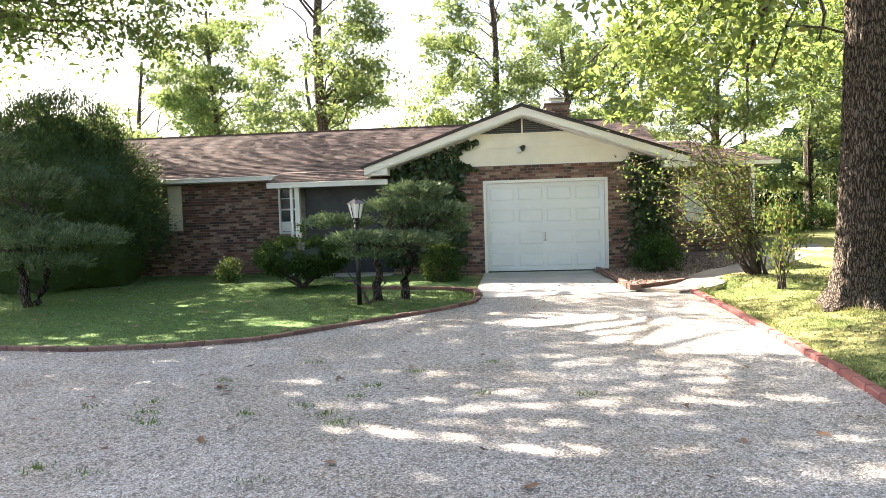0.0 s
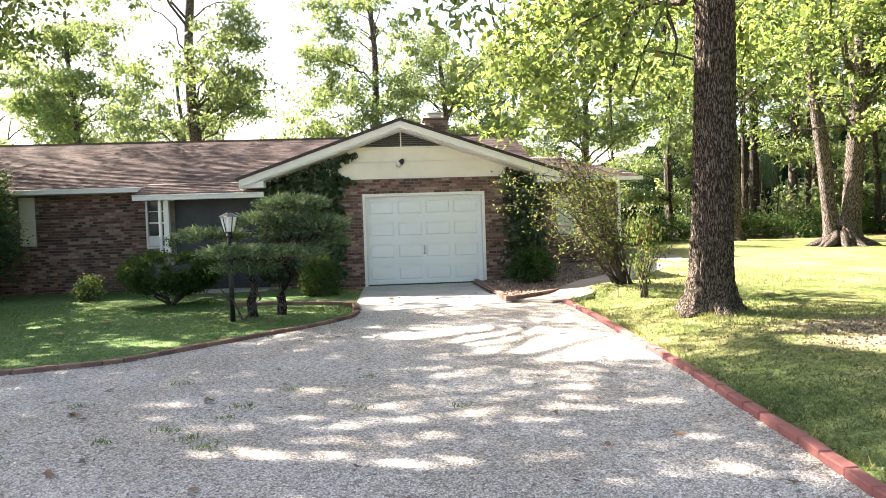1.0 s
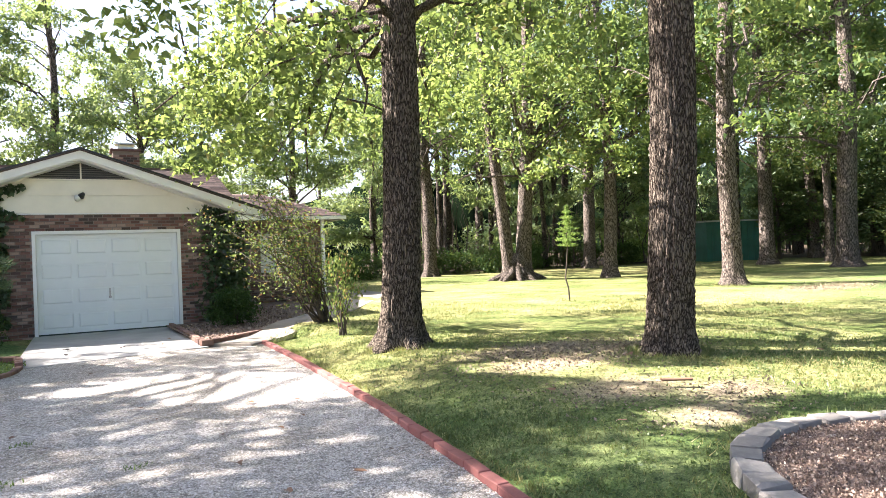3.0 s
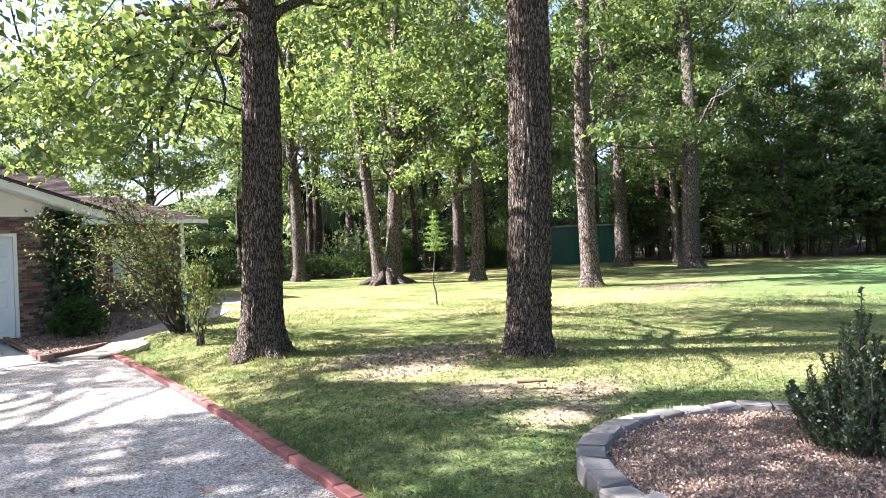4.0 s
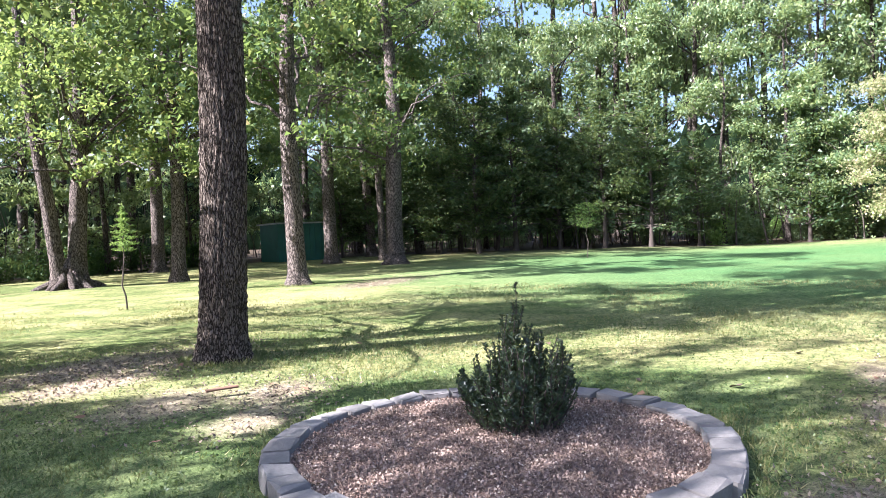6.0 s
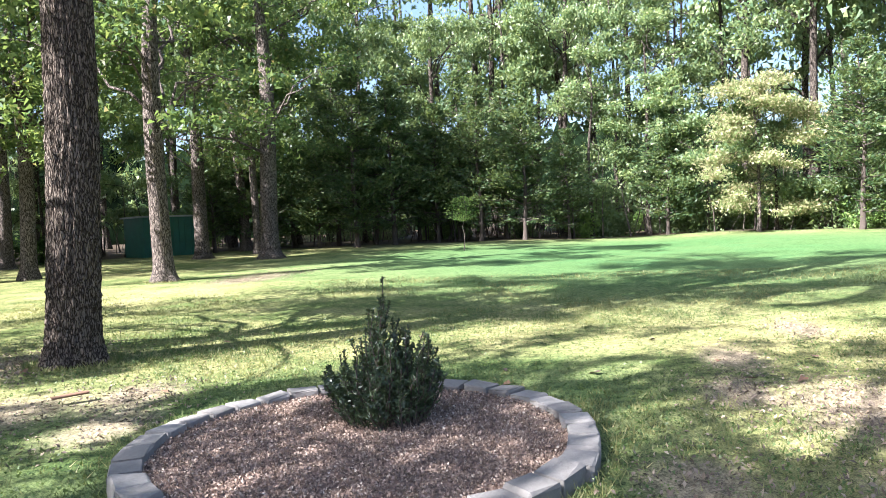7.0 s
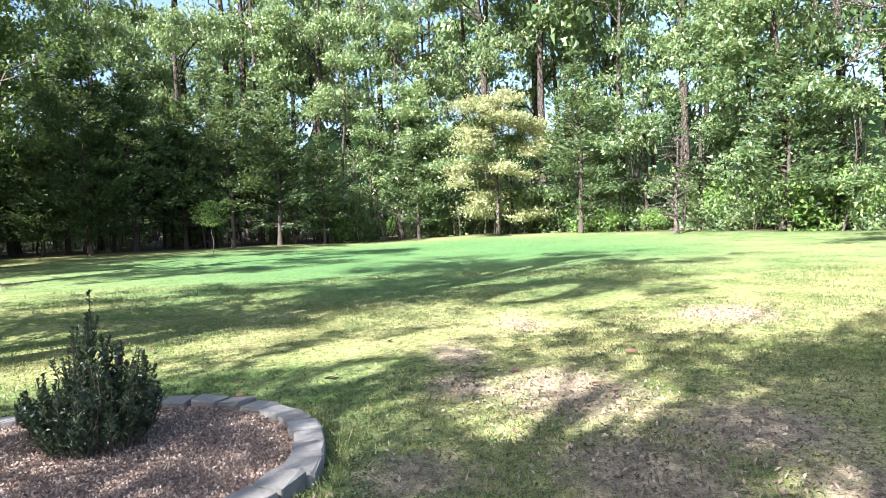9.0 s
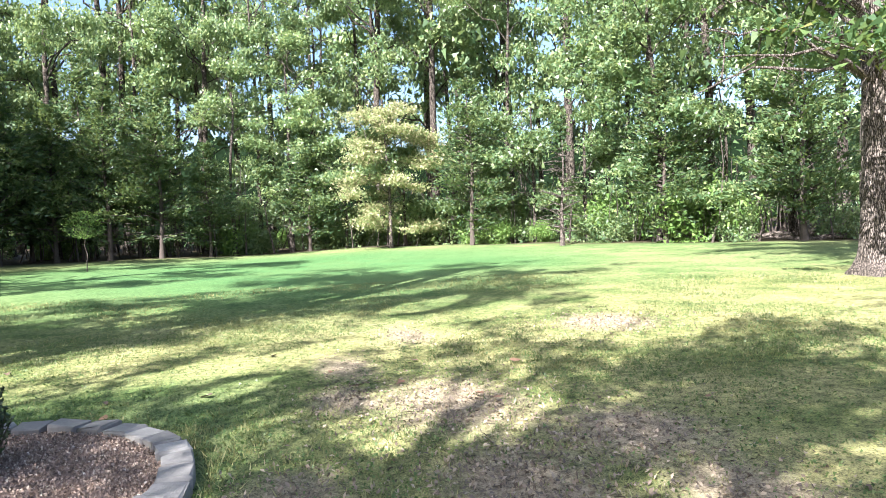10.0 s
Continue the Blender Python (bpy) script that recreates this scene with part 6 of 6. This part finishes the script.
    for k in range(84):
        ang = rs.uniform(27, 146) if k < 50 else rs.uniform(87, 128)
        e = -float(wood_edge(math.sin(radians(ang)) * 1e-3, math.cos(radians(ang)) * 1e-3)) + (rs.uniform(0.8, 14) if k < 50 else rs.uniform(0.4, 4))
        s = rs.uniform(0.6, 1.7)
        copy_thing(us[k % 3], pose(*at_ground(e * math.sin(radians(ang)), e * math.cos(radians(ang))), 0, 0, k * 51) @ Matrix.Diagonal((s, s, s, 1)))
    # added backdrop sheet behind the trees, coloured as the shade deep in the wood
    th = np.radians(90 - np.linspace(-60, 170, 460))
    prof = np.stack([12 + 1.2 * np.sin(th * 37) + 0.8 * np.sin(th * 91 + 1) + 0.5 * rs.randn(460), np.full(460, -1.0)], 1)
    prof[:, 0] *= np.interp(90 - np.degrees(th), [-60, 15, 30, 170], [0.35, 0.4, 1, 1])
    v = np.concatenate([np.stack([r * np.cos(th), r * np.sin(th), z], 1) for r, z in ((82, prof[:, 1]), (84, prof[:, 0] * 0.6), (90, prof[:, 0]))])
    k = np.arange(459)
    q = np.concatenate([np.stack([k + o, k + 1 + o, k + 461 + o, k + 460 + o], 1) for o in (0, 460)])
    tagged(new("backdrop", mesh_np("backdrop", v, q, M_WOODSHADE)), "added dark backdrop sheet for the shade deep in the wood", "woods", kind="structure")
    # bare saplings under the canopy: one tangle of thin stems
    items = []
    for k in range(700):
        ang = rs.uniform(28, 146)
        e = -float(wood_edge(math.sin(radians(ang)) * 1e-3, math.cos(radians(ang)) * 1e-3)) + rs.uniform(0.3, 14)
        x, y, z = at_ground(e * math.sin(radians(ang)), e * math.cos(radians(ang)))
        h = rs.uniform(1.5, 5)
        items.append(tube_np(limb_path(rs, (x, y, z - 0.05), (x + rs.randn() * 0.4, y + rs.randn() * 0.4, z + h), 4, 0), np.linspace(rs.uniform(0.015, 0.06), 0.01, 4), 5))
    v, q = join_np(items)
    tagged(new("sapling_stems", mesh_np("sapling_stems", v, q, M_TWIG)), "thin bare sapling stems in the shaded wood", "stems", kind="stuff")
    for k, (x, y, ln, rz) in enumerate([(24.3, -18.6, 3.2, 40), (22.6, -19.6, 2.8, 55), (26.0, -17.8, 2.5, 20)]):
        t = thing("fallen_log", at_ground(x, y, 0.1), "weathered grey fallen log by the wood's edge", "log", "fallen logs", rz)
        v, q = tube_np(limb_path(rs, (-ln / 2, 0, 0), (ln / 2, 0, 0.1), 8, 0.0), np.linspace(0.11, 0.06, 8), 8, k, 0.08)
        part("log", mesh_np("log", v, q, M_BARK2), M_BARK2, t)


def make_grass():
    rs = np.random.RandomState(13)

    def tuft(x, y):
        return 0.5 + 0.27 * np.sin(9.1 * x + 2.3 * np.sin(5.3 * y)) * np.sin(8.3 * y + 2.1 * np.sin(6.1 * x + 1)) + 0.27 * np.sin(23 * x + 3 * np.sin(17 * y)) * np.sin(21 * y + 3 * np.sin(19 * x))

    def blades(name, x, y, h, label, w=0.0035, mat=M_GRASS):
        n = len(x)
        z = lawn_z(x, y) - 0.005
        a, hh = rs.uniform(0, 6.28, n), h * rs.uniform(0.5, 1.3, n) * (0.5 + 1.0 * tuft(x, y))
        tx, ty = rs.randn(n) * 0.5 * hh, rs.randn(n) * 0.5 * hh
        ww = w * (1 + np.hypot(x, y) * 0.09)
        v = np.stack([np.stack([x - np.cos(a) * ww, y - np.sin(a) * ww, z], 1), np.stack([x + np.cos(a) * ww, y + np.sin(a) * ww, z], 1), np.stack([x + tx, y + ty, z + hh], 1)], 1)
        tagged(new(name, mesh_np(name, v.reshape(-1, 3), np.arange(n * 3).reshape(n, 3), mat)), label, "grass", kind="stuff")

    def patchy(x, y, lo):
        f = 0.5 + 0.25 * np.sin(x * 1.3 + 2 * np.sin(y * 0.9)) + 0.25 * np.sin(y * 1.9 + 2 * np.sin(x * 0.7 + 1))
        return rs.rand(len(x)) < np.clip(lo + f, 0, 1)
    n = 520000
    r = 2.5 + 15 * rs.rand(n) ** 1.9
    a = radians(90) - rs.uniform(radians(8), radians(140), n)
    x, y = r * np.cos(a), r * np.sin(a)
    k = (x > kerb_x(y) + 0.1) & (np.hypot(x - RING_C[0], y - RING_C[1]) > RING_R + 0.12) & patchy(x, y, 0.1) & (rs.rand(n) < 2.2 * tuft(x, y) - 0.35) & ~((y > 11.6) & (x < 9) & (y - 11.6 > (x - 3.0) * 0.82))
    for cx, cy, a_, b_ in BARE:
        k &= rs.rand(n) > 0.93 * np.exp(-(((x - cx) / a_) ** 2 + ((y - cy) / b_) ** 2))
    blades("grass", x[k], y[k], 0.031, "short uneven lawn grass with yellow blades")
    # low broad-leaved weeds among the near grass
    n = 150000
    r = 2.6 + 8.5 * rs.rand(n) ** 1.3
    a = radians(90) - rs.uniform(radians(14), radians(140), n)
    x, y = r * np.cos(a), r * np.sin(a)
    k = (x > kerb_x(y) + 0.1) & (np.hypot(x - RING_C[0], y - RING_C[1]) > RING_R + 0.14) & (rs.rand(n) < 2.4 * tuft(x * 0.8 + 3, y * 0.8) - 0.55)
    for cx, cy, a_, b_ in BARE:
        k &= rs.rand(n) > 0.96 * np.exp(-(((x - cx) / a_) ** 2 + ((y - cy) / b_) ** 2))
    p = np.stack([x[k], y[k], lawn_z(x[k], y[k]) + rs.uniform(0.004, 0.034, k.sum())], 1)
    v, q = leaves_np(rs, p, 0.02, 0.7, 0.7, 0.6, 0.1, tri=True)
    tagged(new("lawn_weeds", mesh_np("lawn_weeds", v, q, M_CLOVER)), "low dark green broad-leaved weeds in the lawn", "weeds", kind="stuff")
    # taller tufts round the trunks, along the kerb and the stone ring, and weeds in the gravel
    px, py = [], []
    for cx, cy, rad, m in ((4.52, 8.5, 0.36, 900), (6.5, 5.66, 0.38, 900), (RING_C[0], RING_C[1], RING_R + 0.14, 1400), (16.7, 11.9, 0.42, 400), (10.9, 12.05, 0.1, 60)):
        th, rr = rs.uniform(0, 6.28, m), rad + np.abs(rs.normal(0, 0.08, m))
        px.append(cx + rr * np.cos(th))
        py.append(cy + rr * np.sin(th))
    yy = rs.uniform(2, 11.5, 700)
    px.append(kerb_x(yy) + 0.09 + np.abs(rs.normal(0, 0.05, 700)))
    py.append(yy)
    blades("grass_tufts", np.concatenate(px), np.concatenate(py), 0.06, "taller grass tufts round trunks and edging")
    cx, cy = rs.uniform(-3.2, 1.5, 26), rs.uniform(2.8, 7.0, 26)
    k = rs.randint(0, 26, 700)
    blades("weeds", cx[k] + rs.normal(0, 0.05, 700), cy[k] + rs.normal(0, 0.035, 700), 0.03, "small green weeds in the gravel", mat=M_FRONT)
    n = 60000
    x, y = rs.uniform(-12, 0.3, n), rs.uniform(7.9, 15, n)
    k = (y > kerb_y(x) + 0.08) & ~((x > -1.6) & (y > 12.7))
    blades("grass_front", x[k], y[k], 0.022, "short green grass of the shaded front lawn", mat=M_FRONT)


def make_litter():
    rs = random.Random(21)
    g = np.random.RandomState(8)
    pts = []
    for cx, cy, a, b in BARE:
        m = int(1500 * a * b)
        pts.append(np.stack([g.normal(cx, a * 0.6, m), g.normal(cy, b * 0.6, m)], 1))
    p = np.concatenate(pts)
    p = p[(p[:, 0] > kerb_x(p[:, 1]) + 0.2) & (np.hypot(p[:, 0] - RING_C[0], p[:, 1] - RING_C[1]) > RING_R + 0.16)]
    v, q = leaves_np(g, np.column_stack([p, lawn_z(p[:, 0], p[:, 1]) + g.uniform(0.004, 0.016, len(p))]), 0.03, 0.5, 0.8, 0.6, 0.15)
    tagged(new("soil_litter", mesh_np("soil_litter", v, q, M_CRUMB)), "dry leaf scraps and crumbs on bare earth", "litter", kind="stuff")
    shapes = []
    for i in range(5):
        r = np.random.RandomState(i)
        ns = 9
        th = np.linspace(0, 2 * np.pi, ns, endpoint=False)
        rad = 0.05 * (1 + 0.3 * np.sin(3 * th + i) + 0.15 * r.randn(ns))
        ring = np.stack([rad * np.cos(th) * 1.5, rad * np.sin(th), 0.006 + 0.02 * np.abs(np.sin(th + i)) + 0.004 * r.rand(ns)], 1)
        v = np.concatenate([ring, [[0, 0, 0.012]]])
        f = np.array([[j, (j + 1) % ns, ns] for j in range(ns)])
        shapes.append(mesh_np("dead_leaf", v, f, M_DEAD))
    spots = [(-1.25, 6.15, 0.8), (-0.7, 3.5, 0.7), (0.05, 3.7, 0.6), (1.3, 5.05, 0.6), (-2.2, 6.0, 0.7), (-1.9, 4.6, 0.6), (2.0, 7.0, 0.6)]
    for i in range(110):
        if i < len(spots):
            x, y, s = spots[i]
        else:
            x, y, s = rs.uniform(-6, 2.6), rs.uniform(2.6, 11), rs.uniform(0.2, 0.55)
            if not bool(in_drive(np.array(x), np.array(y))):
                continue
        ob = new("dead_leaf", shapes[rs.randrange(5)])
        ob.matrix_basis = pose(x, y, 0.008, rs.uniform(-12, 12), rs.uniform(-12, 12), rs.uniform(0, 360)) @ Matrix.Diagonal((s, s, s, 1))
        tagged(ob, "curled brown dead leaf on the gravel", "leaf", "fallen leaves")
    for i in range(95):
        if i < 60:
            x, y = rs.uniform(-7, 0), rs.uniform(8.2, 14)
            if y < float(kerb_y(x)) + 0.15 or (x > -1.6 and y > 12.6):
                continue
        elif i < 66:
            x, y = 0.75 + rs.uniform(0, 2), rs.uniform(12.2, 14.6)
        else:
            x, y = rs.uniform(3.6, 9), rs.uniform(-4, 6)
            if math.hypot(x - RING_C[0], y - RING_C[1]) < RING_R + 0.3:
                continue
        s = rs.uniform(0.35, 0.8)
        ob = new("dead_leaf", shapes[rs.randrange(5)])
        z = 0.012 if 60 <= i < 66 else float(lawn_z(x, y)) + 0.02
        ob.matrix_basis = pose(x, y, z, rs.uniform(-15, 15), rs.uniform(-15, 15), rs.uniform(0, 360)) @ Matrix.Diagonal((s, s, s, 1))
        tagged(ob, "brown dead leaf on the grass" if not 60 <= i < 66 else "brown dead leaf on the concrete apron", "leaf", "fallen leaves")
    r = np.random.RandomState(4)
    t = thing("dead_branch", (-1.5, 11.05, 0.03), "crooked grey dead branch beside the lamp post", "branch")
    for k, (p, q) in enumerate((((0.0, 0, 0), (0.25, 0.05, 0.3)), ((0.0, 0, 0), (-0.35, 0, 0.55)), ((-0.2, 0, 0.3), (-0.55, 0.1, 0.42)), ((0.25, 0.05, 0.3), (0.12, 0.05, 0.5)))):
        v, f = tube_np(limb_path(r, p, q, 6, 0.08), np.linspace(0.022, 0.005, 6), 6)
        part("twig", mesh_np("twig", v, f, M_TWIG), M_TWIG, t)
    x, y, z = at_ground(5.0, 4.35)
    bm = boxes((-0.14, 0.14, -0.03, 0.03, 0, 0.02), bev=0.006)
    for v in bm.verts:
        v.co.z += 0.08 * v.co.x ** 2 / 0.02 + 0.01 * v.co.x
    ob = part("bark_piece", bm, M_DEAD)
    ob.matrix_basis = pose(x, y, z, 0, 0, -35)
    tagged(ob, "curled piece of fallen reddish bark on the lawn", "bark")


make_ground()
make_drive()
make_path()
make_house()
make_flood_light()
make_lamp_post()
make_antenna()
make_shed()
make_near_oaks()
make_yard_trees()
make_house_plants()
make_woods()
make_litter()
make_ring()
make_kerbs()
make_grass()
